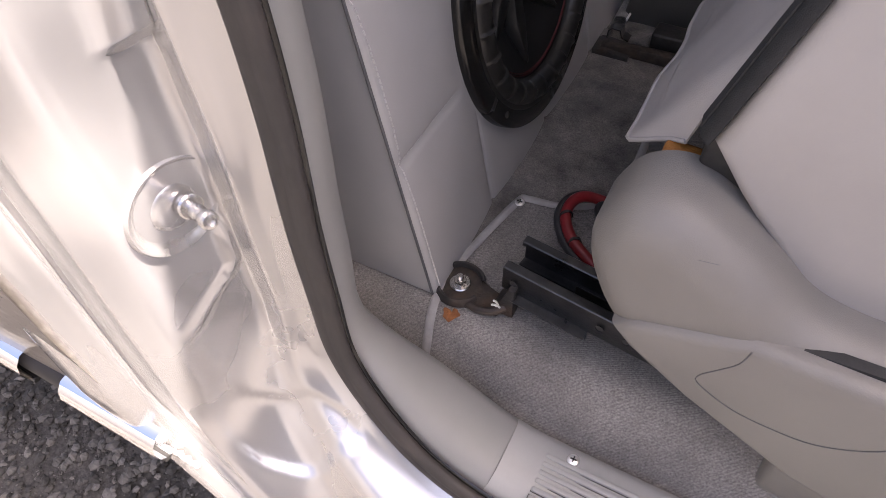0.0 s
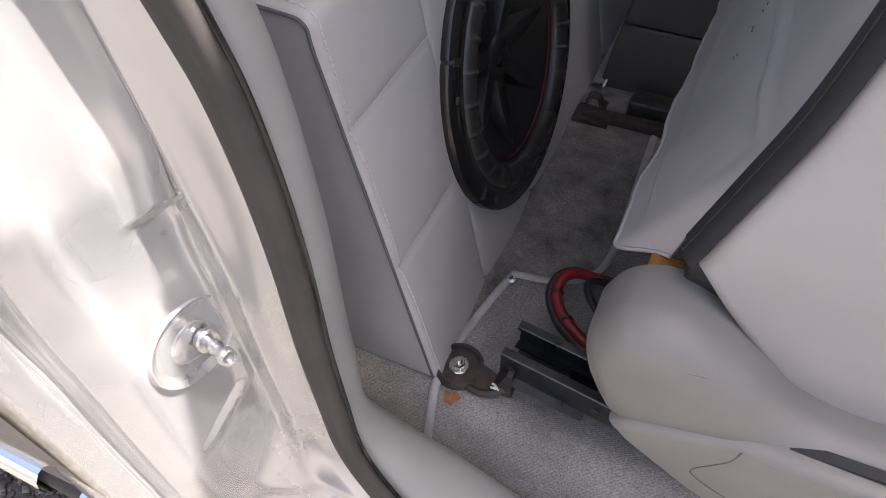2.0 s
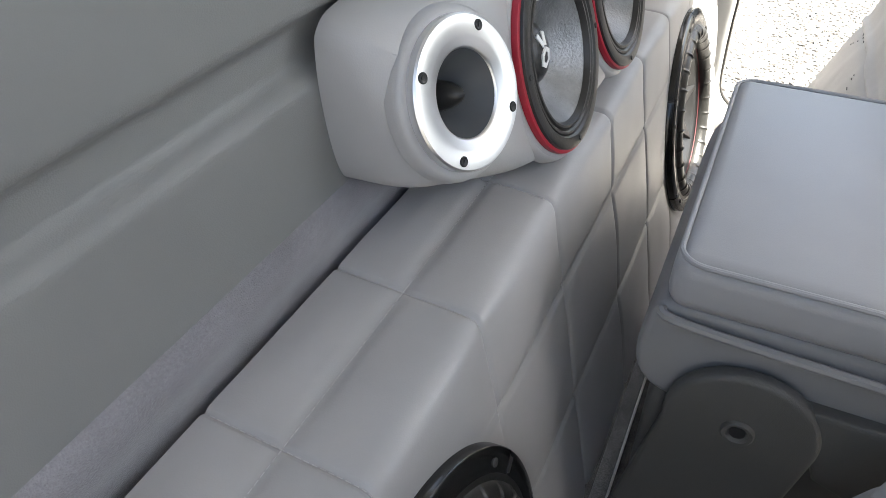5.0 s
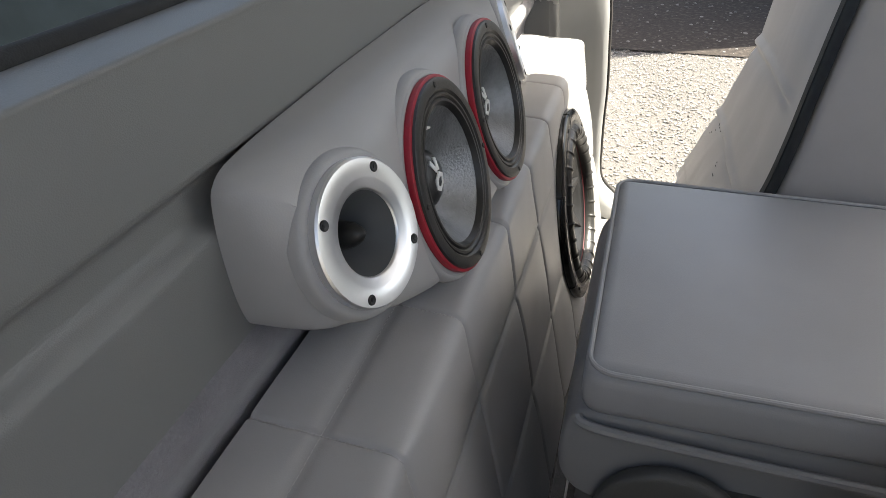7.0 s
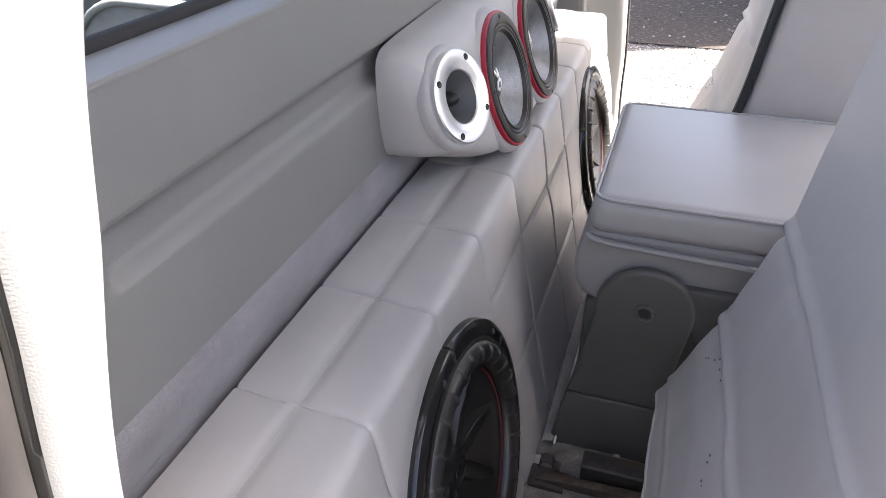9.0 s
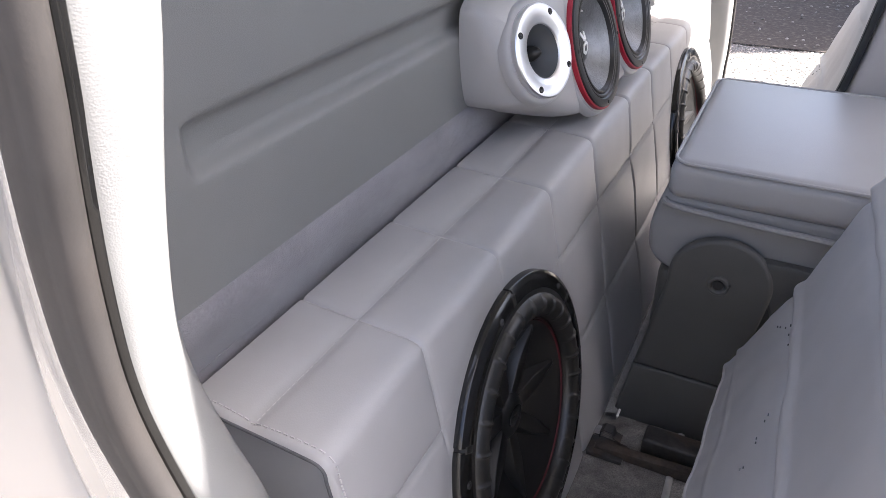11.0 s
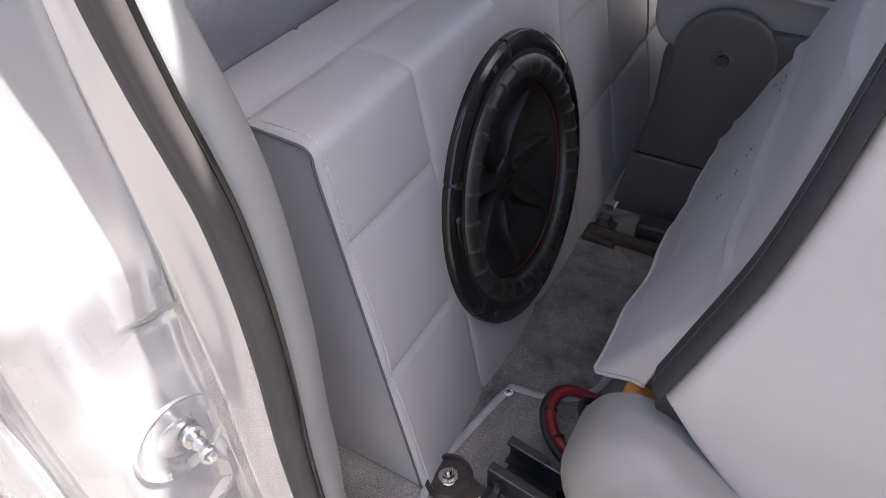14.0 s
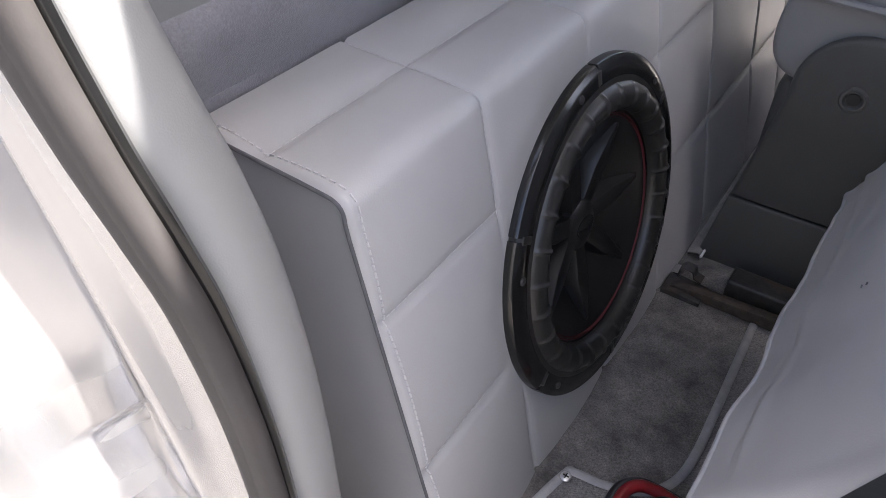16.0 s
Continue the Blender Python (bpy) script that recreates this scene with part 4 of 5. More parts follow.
def midrange(m, label):
    t = thing("midrange_speaker", label, "speaker", "mid-range speakers", m=m)
    part("red_ring", lathe([(0.086, -0.0035), (0.0868, 0.0), (0.0862, 0.0022), (0.0835, 0.003), (0.080, 0.002)], 80), RED, t, "red ring")
    part("collar", lathe([(0.0900, -0.0060), (0.0888, -0.0042), (0.0868, -0.0030), (0.0845, -0.0034)], 80), VINYL, t, "grey vinyl edge under the ring", smooth=80)
    part("rim", lathe([(0.0715, -0.001), (0.0715, 0.0035), (0.0735, 0.0058), (0.0800, 0.0062), (0.0832, 0.0052), (0.0840, 0.0015)], 80), SATIN, t, "black rim")
    for a in (45, 135, 225, 315):
        part("screw", lathe([(0, 0.0070), (0.0020, 0.0070), (0.0026, 0.0064), (0.0026, 0.0050)], 12), IRON, t, "small black screw", m=Matrix.Rotation(radians(a + 40), 4, "Z") @ Matrix.Translation((0.0785, 0, 0)))
    part("surround", lathe([(0.0725, 0.002), (0.0705, 0.0045), (0.0685, 0.0045), (0.0665, 0.0025), (0.0650, 0.0042), (0.0630, 0.0042), (0.0610, 0.001), (0.0600, -0.001)], 80), SATIN, t, "rolled cloth surround")
    part("cone", lathe([(0.0605, -0.001), (0.055, -0.006), (0.045, -0.0145), (0.035, -0.0225), (0.027, -0.028), (0.02, -0.032)], 64), PAPER, t, "coated grey-black paper cone")
    part("dust_cap", lathe([(0.0275, -0.0285), (0.0245, -0.0215), (0.0185, -0.0165), (0.010, -0.0135), (0, -0.0125)], 40), SATIN, t, "domed black dust cap")
    part("emblem", lathe([(0.0050, -0.0142), (0.0051, -0.0126), (0.0096, -0.0128), (0.0098, -0.0142)], 6), WHITE, t, "white emblem ring", m=Matrix.Translation((-0.001, -0.0070, 0)) @ Matrix.Rotation(radians(11), 4, "X") @ Matrix.Rotation(radians(30), 4, "Z"))
    for x, a in ((-0.0035, 22), (0.0038, -24)):
        part("emblem", block(-0.0024, 0.0024, -0.0060, 0.0060, -0.0012, 0.0006, 0.0004, 2), WHITE, t, "white emblem bar", m=Matrix.Translation((x, 0.0108, -0.0138)) @ Matrix.Rotation(radians(-13), 4, "X") @ Matrix.Rotation(radians(a), 4, "Z"))
    part("print", block(-0.011, 0.011, 0.0415, 0.0445, -0.0168, -0.0150), WHITE, t, "pale printed bar", m=Matrix.Rotation(radians(-12), 4, "Z"))
    part("basket", lathe([(0.073, 0.0), (0.07, -0.03), (0.03, -0.05), (0, -0.052)], 24), IRON, t)
    return t


midrange(MID1, "mid-range speaker with a red ring and a grey-black cone")
midrange(MID2, "mid-range speaker with a red ring, further along the pod")

# ---- seats ----
BACK = [(0.262, 0.272), (0.278, 0.33), (0.294, 0.39), (0.304, 0.45), (0.312, 0.52), (0.322, 0.60), (0.334, 0.68), (0.35, 0.75)]


def back_x(z):
    for (x0, z0), (x1, z1) in zip(BACK, BACK[1:]):
        if z <= z1:
            return x0 + (x1 - x0) * (z - z0) / (z1 - z0)
    return BACK[-1][0]


def domed(outline, y_face, y_back, radius):
    """An outline in x and z with a generously rounded near edge."""
    pts = [(p.x, p.z) for p in smooth_line([(x, 0, z) for x, z in outline], 5, closed=True)]
    n = len(pts)
    ways = []
    for i in range(n):
        (ax, az), (bx, bz) = pts[i - 2], pts[(i + 2) % n]
        d = math.hypot(bx - ax, bz - az) or 1
        ways.append((-(bz - az) / d, (bx - ax) / d))
    area = sum(pts[i][0] * pts[(i + 1) % n][1] - pts[(i + 1) % n][0] * pts[i][1] for i in range(n))
    flip = 1 if area > 0 else -1
    rows = [[(x, y_back, z) for x, z in pts]]
    for k in range(9):
        a = math.pi / 2 * k / 8
        inset, y = radius * (1 - math.cos(a)), y_face + radius * (1 - math.sin(a))
        rows.append([(x + flip * w[0] * inset, y, z + flip * w[1] * inset) for (x, z), w in zip(pts, ways)])
    bm = grid(rows, wrap_v=True)
    bmesh.ops.holes_fill(bm, edges=[e for e in bm.edges if e.is_boundary], sides=0)
    bmesh.ops.triangulate(bm, faces=[f for f in bm.faces if len(f.verts) > 4])
    return bm


def seat(m, label):
    t = thing("folding_seat", label, "seat", "front seats", m=m)
    # moulded side shield
    upper = [(0.218, 0.214), (0.213, 0.192), (0.221, 0.160), (0.245, 0.122), (0.30, 0.10), (0.45, 0.10), (0.75, 0.10), (0.75, 0.18), (0.48, 0.185), (0.41, 0.180), (0.375, 0.183), (0.352, 0.192), (0.330, 0.210), (0.292, 0.236), (0.270, 0.246), (0.249, 0.246), (0.230, 0.235)]
    part("side_shield", domed(upper, -0.046, 0.022, 0.034), SHIELD, t, "rounded beige-grey plastic shield", smooth=80)
    lower = [(0.246, 0.139), (0.262, 0.152), (0.335, 0.176), (0.48, 0.172), (0.75, 0.165), (0.75, 0.012), (0.55, 0.016), (0.46, 0.022), (0.40, 0.038), (0.31, 0.088), (0.262, 0.122)]
    part("lower_shield", plate(lower, -0.052, 0.05, 0.009, 4), SHIELD, t, "beige-grey plastic shield", smooth=70)
    part("slot", plate([(0.336, 0.1738), (0.36, 0.1752), (0.40, 0.1768), (0.50, 0.1800), (0.62, 0.183), (0.62, 0.1785), (0.50, 0.1765), (0.40, 0.1740), (0.36, 0.1730)], -0.0385, -0.030), TAPE, t, "dark lever slot")
    part("crease", tube(smooth_line([(0.334, -0.0520, 0.172), (0.331, -0.0522, 0.155), (0.322, -0.0522, 0.140), (0.313, -0.0522, 0.125), (0.316, -0.0522, 0.115), (0.342, -0.0522, 0.101), (0.37, -0.0522, 0.097), (0.40, -0.0522, 0.100), (0.43, -0.0522, 0.122), (0.45, -0.0522, 0.16)], 4), 0.0005, 6), WELT, t, "dark joint of the lever cover")
    part("scratch", tube([(0.283, -0.0421, 0.2255), (0.295, -0.0421, 0.2276)], 0.0002, 5), WELT, t, "short dark scratch")
    part("foot", block(0.395, 0.75, -0.035, 0.02, -0.03, 0.022, 0.008), SHIELD, t)
    part("cushion", block(0.36, 0.80, 0.005, 0.455, 0.06, 0.215, 0.03, 5), SEAT_VINYL, t, smooth=60)
    # folded backrest: a block that follows the back's line
    outline = [(x + 0.004, z) for x, z in BACK] + [(0.40, 0.80), (0.50, 0.80), (0.545, 0.70), (0.535, 0.50), (0.50, 0.28), (0.47, 0.18), (0.412, 0.164), (0.365, 0.171), (0.346, 0.180), (0.291, 0.240)]
    part("backrest", plate(outline, 0.002, 0.462, 0.012, 5), SEAT_VINYL, t, "light grey vinyl backrest", smooth=60)
    # cover on the back: hangs free at its hem
    rows = []
    ny, nz = 84, 150
    pleats = ((0.030, 0.0, 0.0024, 0.0035), (0.124, 0.004, 0.0052, 0.0055), (0.243, 0.028, 0.0050, 0.0065))
    for i in range(ny + 1):
        u = i / ny
        y = 0.030 + 0.446 * u
        hem = 0.248 - 0.034 * step((y - 0.028) / 0.028) - 0.012 * step((y - 0.10) / 0.35) + 0.0020 * noise.noise((y * 14, 3, 1))
        row = []
        for j in range(nz + 1):
            v = j / nz
            z = hem + (0.76 - hem) * v
            free = max(0.0, 1 - (z - hem) / 0.14)
            flare = 0.040 * free ** 1.6 * step((y - 0.024) / 0.032) * (1 - 0.35 * u)
            zz = max(z, 0.282)
            x = back_x(zz) - 0.006 - 0.10 * max(0, 0.282 - z) * 1.4 - flare
            x += 0.020 * step((z - 0.36) / 0.2) * step((u - 0.25) / 0.6)
            fold = 0.0
            for up, drop, high, wide in pleats:
                d = z - hem - up - drop * (1 - u) - 0.006 * noise.noise((y * 8, up * 50, 2))
                fold += high * (math.exp(-(d / wide) ** 2) - 0.8 * math.exp(-((d + 1.6 * wide) / wide) ** 2)) * step((u - 0.04) / 0.12)
            wob = 0.0026 * noise.noise((y * 14, z * 9, 5)) + 0.0008 * noise.noise((y * 34, z * 26, 7)) * (0.5 + free)
            wob += 0.0014 * free * noise.noise((y * 20, z * 6, 9))
            bend = 0.012 * step((y - 0.45) / 0.026)
            row.append((x - fold + wob + bend, y, z))
        rows.append(row)
    part("back_cover", thick(grid(rows), 0.0022, (1, 0, 0)), SEAT_VINYL, t, "loose grey vinyl back cover with a free hem", smooth=75)
    part("hem", tube([r[0] for r in rows], 0.0018, 6), SEAT_VINYL, t, "folded hem")
    rng = random.Random(11)
    spots = [(0.375 - 0.015 * k, 0.331 - 0.001 * k) for k in range(5)] + [(0.382 + 0.008 * k, 0.326 - 0.007 * k) for k in range(5)] + [(0.266, 0.312), (0.260, 0.309), (0.242, 0.302), (0.238, 0.300), (0.218, 0.291), (0.214, 0.289)]
    for y, z in spots:
        row = rows[min(ny, max(0, round((y - 0.030) / 0.446 * ny)))]
        q = min(row, key=lambda p: abs(p[2] - z))
        part("mark", block(-0.0005, 0.0005, -0.0011, 0.0011, -0.0003, 0.0003), WELT, t, "dark needle mark", m=Matrix.Translation((q[0] - 0.0012, q[1], q[2])) @ Euler((rng.uniform(0.6, 1.9), 0, 0)).to_matrix().to_4x4())
    # zip tape along the near edge
    line = smooth_line([(x, 0, z) for x, z in BACK], 5)
    tape = []
    for p in line:
        tape.append([(p.x + 0.0025, 0.0035, p.z), (p.x - 0.0010, 0.0055, p.z), (p.x - 0.004, 0.010, p.z), (p.x - 0.0055, 0.016, p.z), (p.x - 0.0065, 0.024, p.z), (p.x - 0.007, 0.030, p.z)])
    part("zip_tape", thick(grid(tape), 0.0016, (1, 1, 0)), TAPE, t, "black zip tape", smooth=70)
    part("zip_teeth", tube([(p.x - 0.0058, 0.0165, p.z) for p in line], 0.0010, 6), TAPE, t)
    part("foam_tab", block(0.238, 0.264, 0.010, 0.038, 0.228, 0.2415, 0.004, 4), ORANGE, t, "torn orange foam")
    part("hinge_arm", block(0.262, 0.295, 0.015, 0.035, 0.18, 0.285, 0.004), IRON, t)
    return t


near_seat = seat(pose(0, 0, 0), "light grey vinyl front seat folded forward, its back cover unzipped")
far_seat = copy_thing(near_seat, pose(-0.013, 0.895, 0))
tagged(far_seat, "light grey vinyl driver's seat folded forward, its back in the sun")


# ---- centre seat with folded armrest ----
def armrest():
    t = thing("centre_seat", "grey vinyl centre seat folded down between dark plastic hinges", "seat")
    y0, y1 = 0.540, 0.885
    part("pad", block(0.110, 0.62, y0, y1, 0.352, 0.402, 0.016, 5), CUSHION, t, "smooth grey vinyl pad", smooth=70)
    ring = []
    for k, (cx, cy) in enumerate(((0.134, y0 + 0.024), (0.59, y0 + 0.024), (0.59, y1 - 0.024), (0.134, y1 - 0.024))):
        a0 = (180, 270, 0, 90)[k]
        ring += [(cx + 0.021 * math.cos(radians(a0 + 15 * q)), cy + 0.021 * math.sin(radians(a0 + 15 * q)), 0.3995) for q in range(7)]
    part("welt", tube(ring, 0.0022, 8, closed=True), CUSHION, t, "raised sewn welt")
    nose = smooth_line([(0.20, 0, 0.25), (0.15, 0, 0.2505), (0.118, 0, 0.258), (0.102, 0, 0.275), (0.097, 0, 0.30), (0.100, 0, 0.330), (0.106, 0, 0.347), (0.118, 0, 0.355), (0.15, 0, 0.3565)], 4)
    shell = [(p.x, p.z) for p in nose] + [(0.62, 0.352), (0.62, 0.25)]
    # shell and rib carry the pad's shade in their colour
    part("shell", plate(shell, y0 + 0.004, y1 - 0.004, 0.008, 4), SHADE_VINYL, t, "rounded vinyl underside, shade painted in as darker grey", smooth=70)
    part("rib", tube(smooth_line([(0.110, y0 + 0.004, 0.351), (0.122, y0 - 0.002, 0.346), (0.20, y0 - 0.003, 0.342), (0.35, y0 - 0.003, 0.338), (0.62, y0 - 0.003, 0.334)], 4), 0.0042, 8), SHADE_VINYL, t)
    for y, s in ((y0 + 0.002, -1), (y1 - 0.002, 1)):
        arc = [(0.191 + 0.0605 * math.cos(radians(a)), 0.259 + 0.0605 * math.sin(radians(a))) for a in range(-8, 200, 8)]
        cover = part("hinge_cover", plate(arc + [(0.108, 0.105), (0.232, 0.105)], y, y + 0.016 * s, 0.006, 4), HINGE, t, "dark grey plastic hinge cover", smooth=60)
        part("boss", lathe([(0.0135, -0.001), (0.0132, 0.0015), (0.0118, 0.0030), (0.0095, 0.0030), (0.0078, 0.0010), (0.0066, -0.002), (0, -0.002)], 32), HINGE, cover, m=Matrix.Translation((0.191, y + 0.0165 * s, 0.259)) @ Euler((radians(-90 * s), 0, 0)).to_matrix().to_4x4())
        part("hole", lathe([(0, 0.0), (0.0062, 0.0), (0.0066, -0.001)], 24), CABLE_BLACK, cover, "dark bolt hole", m=Matrix.Translation((0.191, y + 0.0172 * s, 0.259)) @ Euler((radians(-90 * s), 0, 0)).to_matrix().to_4x4())
        part("base_cover", plate([(0.107, 0.103), (0.234, 0.103), (0.245, -0.005), (0.09, -0.005)], y + 0.002 * s, y + 0.015 * s, 0.005, 4), HINGE, t, "dark grey plastic base cover", smooth=60)
    part("bracket", plate([(0.225, 0.30), (0.62, 0.30), (0.62, 0.20), (0.33, 0.195), (0.255, 0.225)], y0 - 0.010, y1 + 0.010, 0.006, 4), HINGE, t, "dark plastic side bracket", smooth=60)
    part("base", block(0.115, 0.70, y0 + 0.012, y1 - 0.012, 0.0, 0.25, 0.012), HINGE, t)
    return t


armrest()


def floor_bracket():
    t = thing("floor_bracket", "rust-flecked black steel bracket bolted to the carpet under the centre seat", "bracket")
    part("arm", plate([(0.086, 0.003), (0.088, 0.012), (0.13, 0.017), (0.22, 0.021), (0.34, 0.022), (0.34, 0.003)], 0.444, 0.458, 0.002, 2), FOOT_STEEL, t, "thin rusty arm")
    part("tongue", plate([(0.080, -0.002), (0.079, 0.007), (0.094, 0.010), (0.128, 0.007), (0.128, -0.002)], 0.436, 0.470, 0.0015, 2), IRON, t)
    part("clip", thick(grid([[(x, y, z) for x, z in ((0.088, 0.004), (0.089, 0.020), (0.094, 0.025), (0.106, 0.024), (0.109, 0.015), (0.118, 0.012))] for y in (0.466, 0.473, 0.481)]), 0.0018, (1, 0, -1)), IRON, t, "bent black clip")
    part("tip", plate([(0.074, 0.0), (0.073, 0.004), (0.089, 0.007), (0.092, 0.0)], 0.474, 0.492, 0.001, 2), STEEL, t, "bright worn tip")
    part("bar", block(0.145, 0.42, 0.468, 0.500, 0.0, 0.031, 0.004), IRON, t, "black steel bar")
    return t


floor_bracket()


def carpet_strip():
    t = thing("carpet_strip", "pale speckled carpet strip with a white edge beside the box", "carpet strip")
    top = [[(x, y, z + 0.0012 * noise.noise((x * 60, y * 30, 4))) for x, z in ((0.082, 0.001), (0.083, 0.010), (0.086, 0.0125), (0.096, 0.0135), (0.099, 0.012), (0.100, 0.001))] for y in [0.515 + 0.01 * k for k in range(36)]]
    part("surface", grid(top), STRIP_CARPET, t, "speckled pale pile")
    part("edge", tube([(0.1012, 0.512 + 0.02 * k, 0.0125 + 0.0006 * math.sin(k * 1.7)) for k in range(19)], 0.0016, 6), WHITE, t, "white edge")
    return t


carpet_strip()


# ---- seat rails, bolt bracket, cables, carpet binding ----
def seat_rail():
    t = thing("seat_rail", "dark steel seat slide rails bolted to the carpet", "seat rail")
    turn = Matrix.Translation((0.138, 0.022, 0)) @ Matrix.Rotation(radians(-7), 4, "Z")
    # two upright channels with turned flanges, and the flat slide between them
    for y, z1, s in ((0.0, 0.060, -1), (0.040, 0.061, 1)):
        part("channel", thick(grid([[(x, y + s * a, b) for a, b in ((-0.008, z1 - 0.005), (-0.008, z1 - 0.001), (-0.007, z1), (0.001, z1), (0.002, z1 - 0.001), (0.002, 0.030), (0.001, 0.028), (-0.010, 0.028))] for x in (0.0, 0.1, 0.2, 0.3, 0.45)]), 0.0018, (0, -s, -0.2)), RAILS, t, m=turn, smooth=30)
    part("slide", block(0.004, 0.45, 0.008, 0.033, 0.018, 0.026, 0.002, 2), IRON, t, m=turn)
    part("slide_edge", block(0.06, 0.45, 0.026, 0.0275, 0.026, 0.044, 0.0005, 1), RAILS, t, m=turn)
    part("lower_strip", thick(grid([[(x, a, b) for a, b in ((-0.010, 0.026), (-0.003, 0.028), (-0.002, 0.016))] for x in (0.012, 0.05, 0.088)]), 0.002, (0, 1, -1)), RAILS, t, m=turn)
    for x in (0.012, 0.098, 0.122):
        part("hole", lathe([(0.0040, 0.0001), (0.0038, -0.0006), (0, -0.0008)], 14), CABLE_BLACK, t, "dark round hole", m=turn @ Matrix.Translation((x, -0.0042, 0.046)) @ Euler((radians(90), 0, 0)).to_matrix().to_4x4())
    # foot: a ring round the bolt and an arm
    foot = Matrix.Translation((0.094, 0.022, 0))
    part("foot_ring", lathe([(0.0205, 0.002), (0.0205, 0.0085), (0.0215, 0.0105), (0.0235, 0.0105), (0.0250, 0.0085), (0.0258, 0.001)], 48, 25, 310), IRON, t, "black steel ring", m=foot)
    tear = [(0.0235 * math.cos(radians(a)), 0.0235 * math.sin(radians(a))) for a in range(60, 301, 12)] + [(0.030, -0.020), (0.046, -0.016), (0.050, 0.004), (0.034, 0.008), (0.021, 0.012)]
    fp = bmesh.new()
    fp.faces.new([fp.verts.new((x, y, 0.0042)) for x, y in tear])
    part("foot_plate", thick(fp, 0.004, (0, 0, -1)), FOOT_STEEL, t, "rusty brown-black plate under the bolt", m=foot)
    part("lip", tube(smooth_line([(0.0165, -0.0170, 0.004), (0.028, -0.0205, 0.006), (0.042, -0.0175, 0.008), (0.052, -0.010, 0.012)], 4), 0.0042, 8), IRON, t, m=foot)
    part("arm", plate([(0.040, 0.0), (0.040, 0.009), (0.046, 0.020), (0.054, 0.042), (0.060, 0.042), (0.060, 0.0)], -0.012, 0.010, 0.002, 2), IRON, t, m=foot)
    part("washer", lathe([(0, 0.0075), (0.0095, 0.0075), (0.0105, 0.0065), (0.0105, 0.005)], 24), STEEL, t, m=foot)
    part("nut", lathe([(0, 0.013), (0.0058, 0.013), (0.0066, 0.0120), (0.0066, 0.0075)], 6), STEEL, t, m=foot)
    part("bolt", lathe([(0.0036, 0.012), (0.0036, 0.0140), (0.0032, 0.0145), (0.0036, 0.0151), (0.0032, 0.0157), (0.0036, 0.0163), (0.0032, 0.0169), (0.0036, 0.0175), (0.0028, 0.0185), (0, 0.0185)], 16), STEEL, t, "zinc threaded bolt end", m=foot)
    for k, (x, y) in enumerate(((0.134, 0.0075), (0.137, 0.0075), (0.1345, 0.010))):
        part("paint_mark", tube([(x, y, 0.014 + 0.002 * k), (x + 0.003, y - 0.001, 0.017 + 0.001 * k), (x + 0.005, y, 0.0145)], 0.0012, 5), WHITE, t, "white paint mark")
    return t


seat_rail()
for k, (x, y, r) in enumerate(((0.078, 0.001, 0.005), (0.098, -0.012, 0.0065), (0.104, -0.009, 0.0045))):
    blob = [(x + r * (1 + 0.3 * math.sin(3 * a + k)) * math.cos(a), y + 0.7 * r * (1 + 0.3 * math.cos(2 * a + k)) * math.sin(a)) for a in [math.tau * q / 18 for q in range(18)]]
    b = bmesh.new()
    b.faces.new([b.verts.new((px, py, floor_height(px, py) + 0.0035)) for px, py in blob])
    solid("rust_stain", b, RUST, "orange rust stain on the carpet", "stain", "rust stains")


def cable(points, radius, mat, label):
    t = thing("power_cable", label, "cable", "amplifier cables")
    part("sleeve", tube(smooth_line(points, 8), radius, 12), mat, t)
    return t


cable([(0.27, 0.058, 0.014), (0.222, 0.082, 0.016), (0.196, 0.094, 0.020), (0.172, 0.109, 0.025), (0.158, 0.132, 0.029), (0.161, 0.156, 0.030), (0.180, 0.168, 0.026), (0.23, 0.170, 0.016)], 0.0058, CABLE_RED, "thick red amplifier cable looped on the carpet")
cable([(0.25, 0.070, 0.010), (0.205, 0.084, 0.012), (0.170, 0.103, 0.018), (0.152, 0.128, 0.024), (0.152, 0.152, 0.027), (0.166, 0.168, 0.026), (0.19, 0.174, 0.02), (0.23, 0.18, 0.012)], 0.0048, CABLE_BLACK, "black amplifier cable looped beside the red one")
cable([(0.25, 0.085, 0.02), (0.215, 0.112, 0.03), (0.192, 0.135, 0.034), (0.186, 0.155, 0.032), (0.205, 0.168, 0.024), (0.24, 0.172, 0.012)], 0.0040, CABLE_BLACK, "thin dark cable on the carpet")
for p in ((0.178, 0.105, 0.027), (0.159, 0.130, 0.032)):
    solid("cable_tie", lathe([(0.0058, -0.0015), (0.0068, -0.0015), (0.0068, 0.0015), (0.0058, 0.0015)], 20), CABLE_BLACK, "black cable tie round the red cable", "cable tie", "cable ties", m=Matrix.Translation((p[0], p[1], p[2] - 0.003)) @ Euler((radians(90), 0, radians(35))).to_matrix().to_4x4())

edge = smooth_line([(0.093, -0.075, -0.036), (0.088, -0.058, -0.022), (0.082, -0.020, 0.001), (0.079, 0.010, 0.003), (0.080, 0.045, 0.003), (0.088, 0.095, 0.003), (0.101, 0.150, 0.003), (0.108, 0.156, 0.003), (0.140, 0.161, 0.003), (0.172, 0.176, 0.003), (0.190, 0.202, 0.003), (0.196, 0.24, 0.003), (0.195, 0.30, 0.003), (0.193, 0.37, 0.003), (0.191, 0.436, 0.003), (0.190, 0.50, 0.003), (0.190, 0.60, 0.003)], 5)
solid("carpet_binding", tube([(p.x, p.y, floor_height(p.x, p.y) + 0.0025) for p in edge], 0.0046, 8, flat=0.5), BINDING, "pale grey sewn edge binding of the floor carpet", "carpet binding")


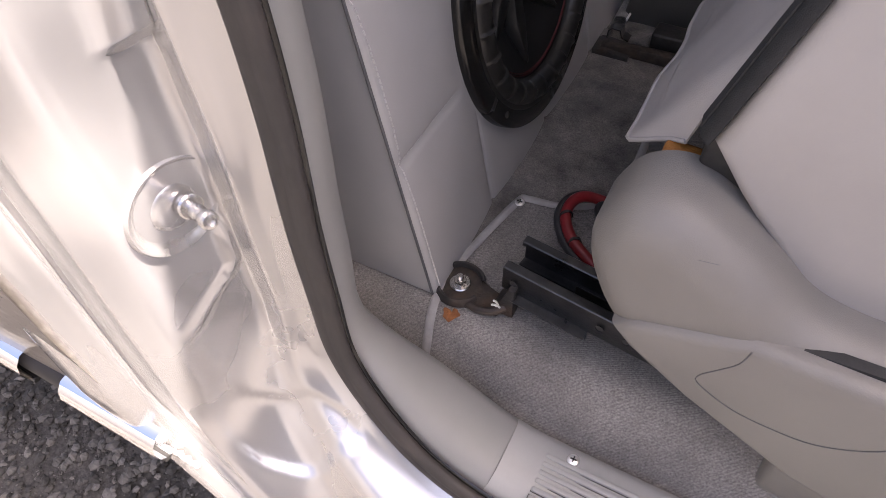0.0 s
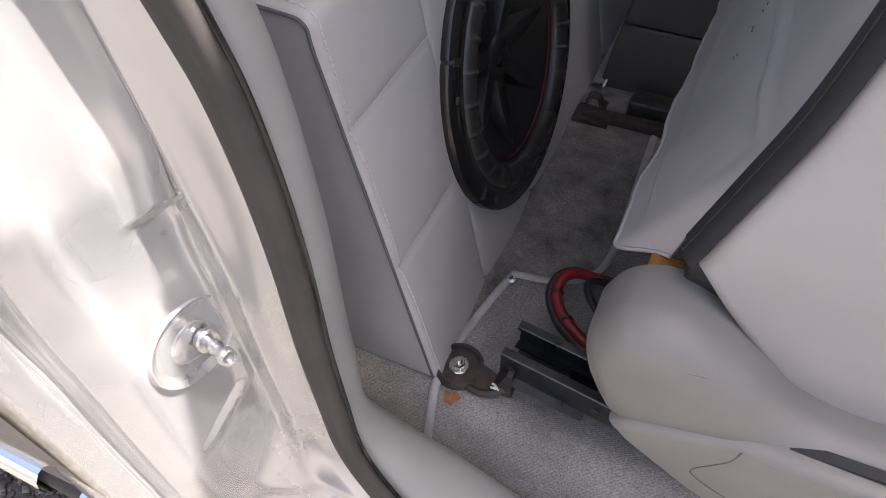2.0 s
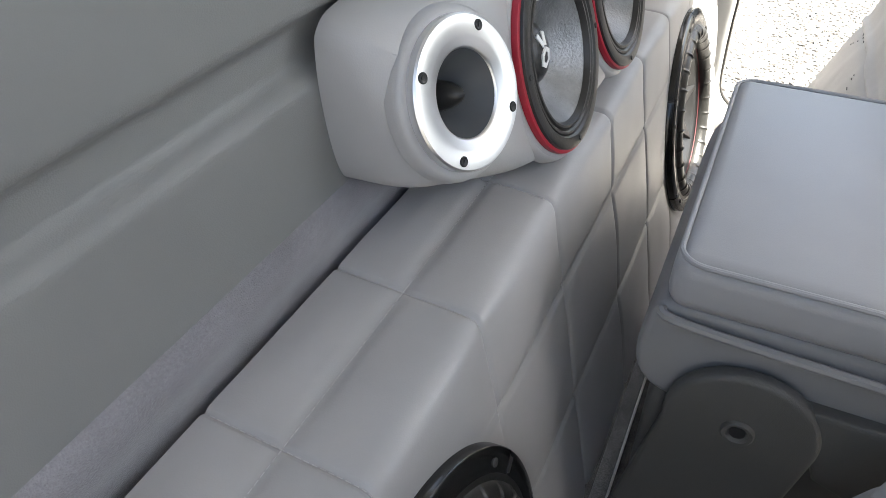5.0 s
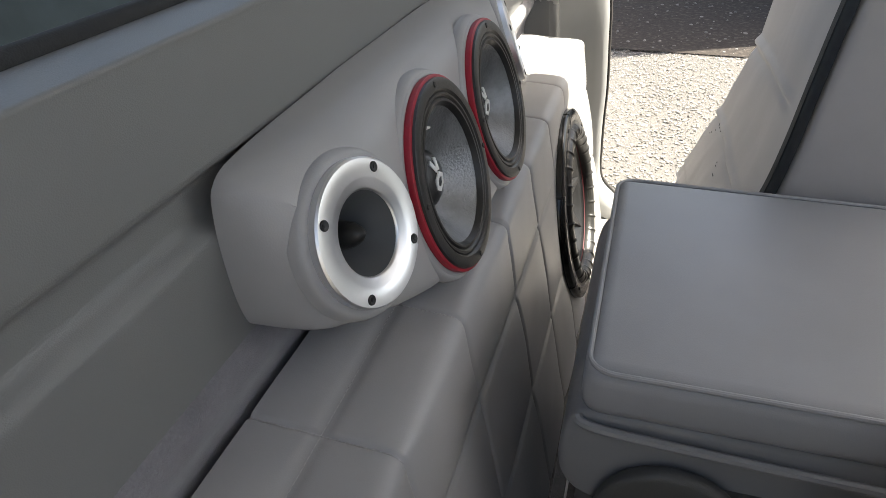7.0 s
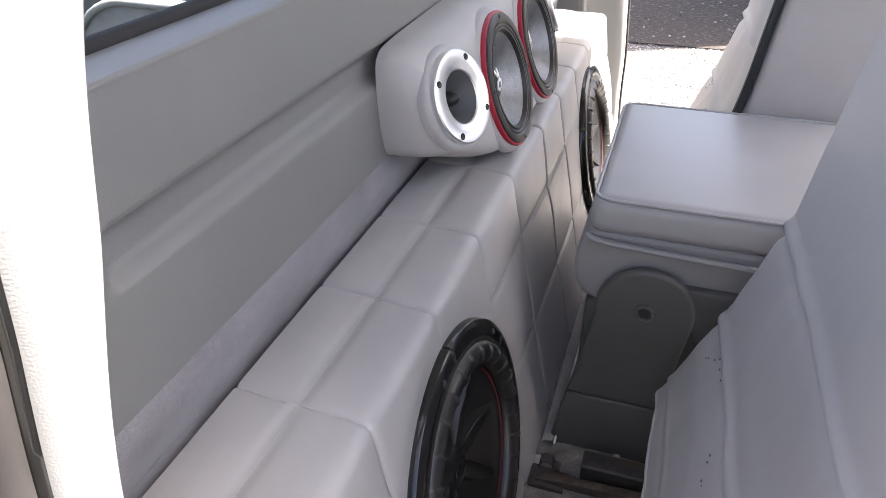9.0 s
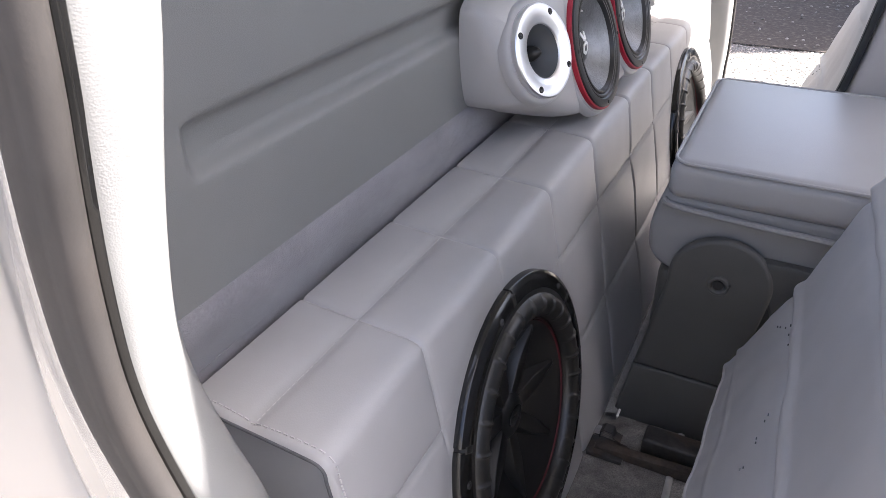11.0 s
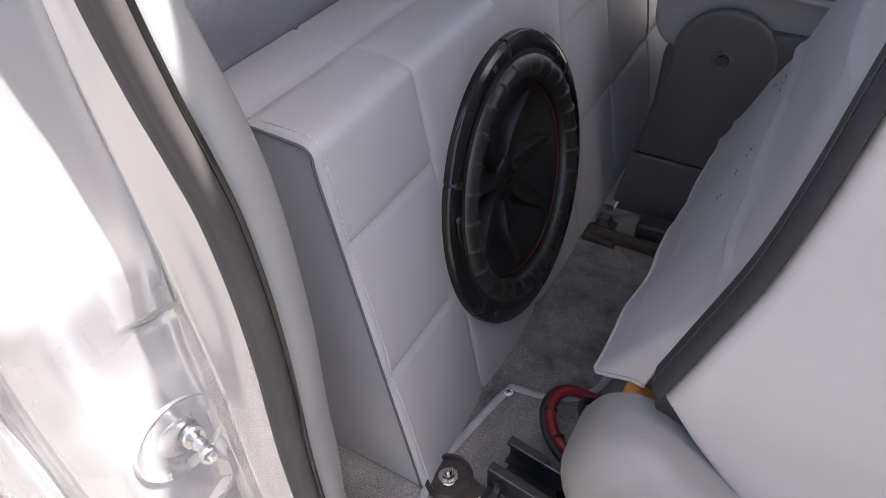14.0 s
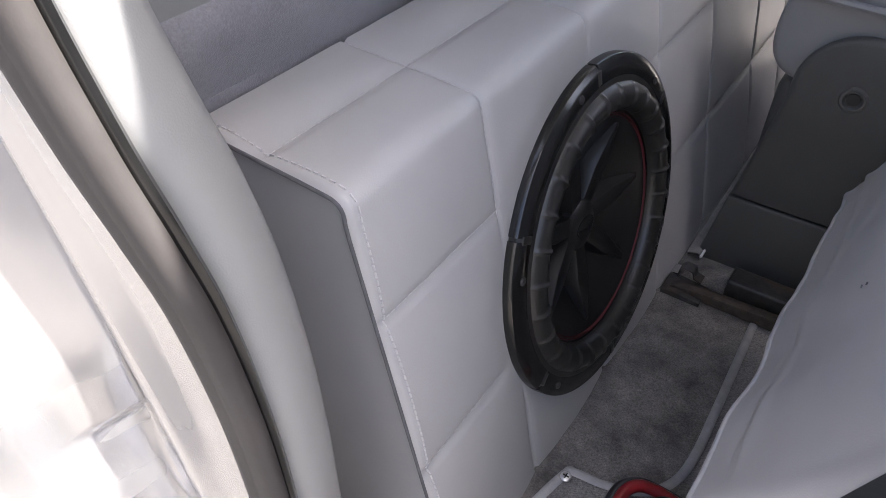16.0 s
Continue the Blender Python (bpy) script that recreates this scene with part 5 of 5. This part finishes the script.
# flat worn carpet behind the binding
def carpet_start(x):
    for a, b in zip(edge[5:], edge[6:]):
        if a.x <= x <= b.x and b.x > a.x:
            return a.y + (b.y - a.y) * (x - a.x) / (b.x - a.x)
    return 0.012 if x < 0.079 else 0.22


def rear_carpet():
    xs = [-0.15 + 0.0115 * k for k in range(20)] + [0.079 + 0.004 * k for k in range(12)] + [0.130 + 0.007 * k for k in range(9)] + [0.190]
    return grid([[(x, y, floor_height(x, y) + 0.0022) for y in [carpet_start(x) + (WIDE - 0.16 - carpet_start(x)) * j / 130 for j in range(131)]] for x in xs])


solid("floor_rear", thick(rear_carpet(), 0.004, (0, 0, -1)), REAR_CARPET, "dirty dark grey flat carpet behind the seats", "floor", kind="structure")


def screw(at, m, label):
    t = thing("screw", label, "screw", "screws", m=Matrix.Translation(at) @ m)
    part("head", lathe([(0, 0.0019), (0.0040, 0.0018), (0.0052, 0.0011), (0.0055, 0.0)], 20), ALU, t)
    for a in (0, 90):
        part("slot", block(-0.0030, 0.0030, -0.0006, 0.0006, 0.0017, 0.0026), CABLE_BLACK, t, m=Matrix.Rotation(radians(a), 4, "Z"))
    return t


screw((0.2534, -0.0700, -0.0528), pose(0, 0, 0), "bright cross-head screw in the sill plate")
screw((0.103, 0.146, 0.005), pose(0, 0, 0), "bright cross-head screw in the carpet edge")

# ---- pickup bed behind the rear window ----
def bed():
    t = thing("truck_bed", "dark pickup bed with a weathered pale box behind the rear window", "truck bed")
    part("floor", block(-2.3, -0.24, -0.1, WIDE + 0.1, 0.0, 0.03), DARK_LINER, t)
    part("near_side", block(-2.3, -0.24, -0.15, -0.10, 0.0, 0.50, 0.01), DARK_LINER, t)
    part("far_side", block(-2.3, -0.24, WIDE + 0.10, WIDE + 0.15, 0.0, 0.50, 0.01), DARK_LINER, t)
    part("tailgate", block(-2.35, -2.30, -0.15, WIDE + 0.15, 0.0, 0.50, 0.01), DARK_LINER, t)
    return t


bed()


def bed_box():
    t = thing("storage_box", "weathered grey plastic box with a rounded rim in the pickup bed", "box")
    arc = [(-0.722 + 0.135 * math.cos(radians(a)), 0.392 + 0.135 * math.sin(radians(a))) for a in range(90, 181, 9)]
    top = [(-0.27 - 0.04 * k, 0.520 + 0.0006 * k) for k in range(12)]
    side = [(-0.858 - 0.0004 * k, 0.37 - 0.022 * k) for k in range(5)]
    shape = [(-0.27, 0.03)] + top + arc + side + [(-0.86, 0.03)]
    part("body", plate(shape, 0.775, 0.805, 0.012, 4), BOX_PLASTIC, t, smooth=60)
    lip = [Vector((x, 0.773, z - 0.006)) for x, z in top] + [Vector((x * 0.993 - 0.005, 0.773, z - 0.006)) for x, z in arc] + [Vector((x + 0.006, 0.773, z)) for x, z in side]
    part("rim", tube(lip, 0.007, 8), BOX_PLASTIC, t, smooth=80)
    return t


bed_box()
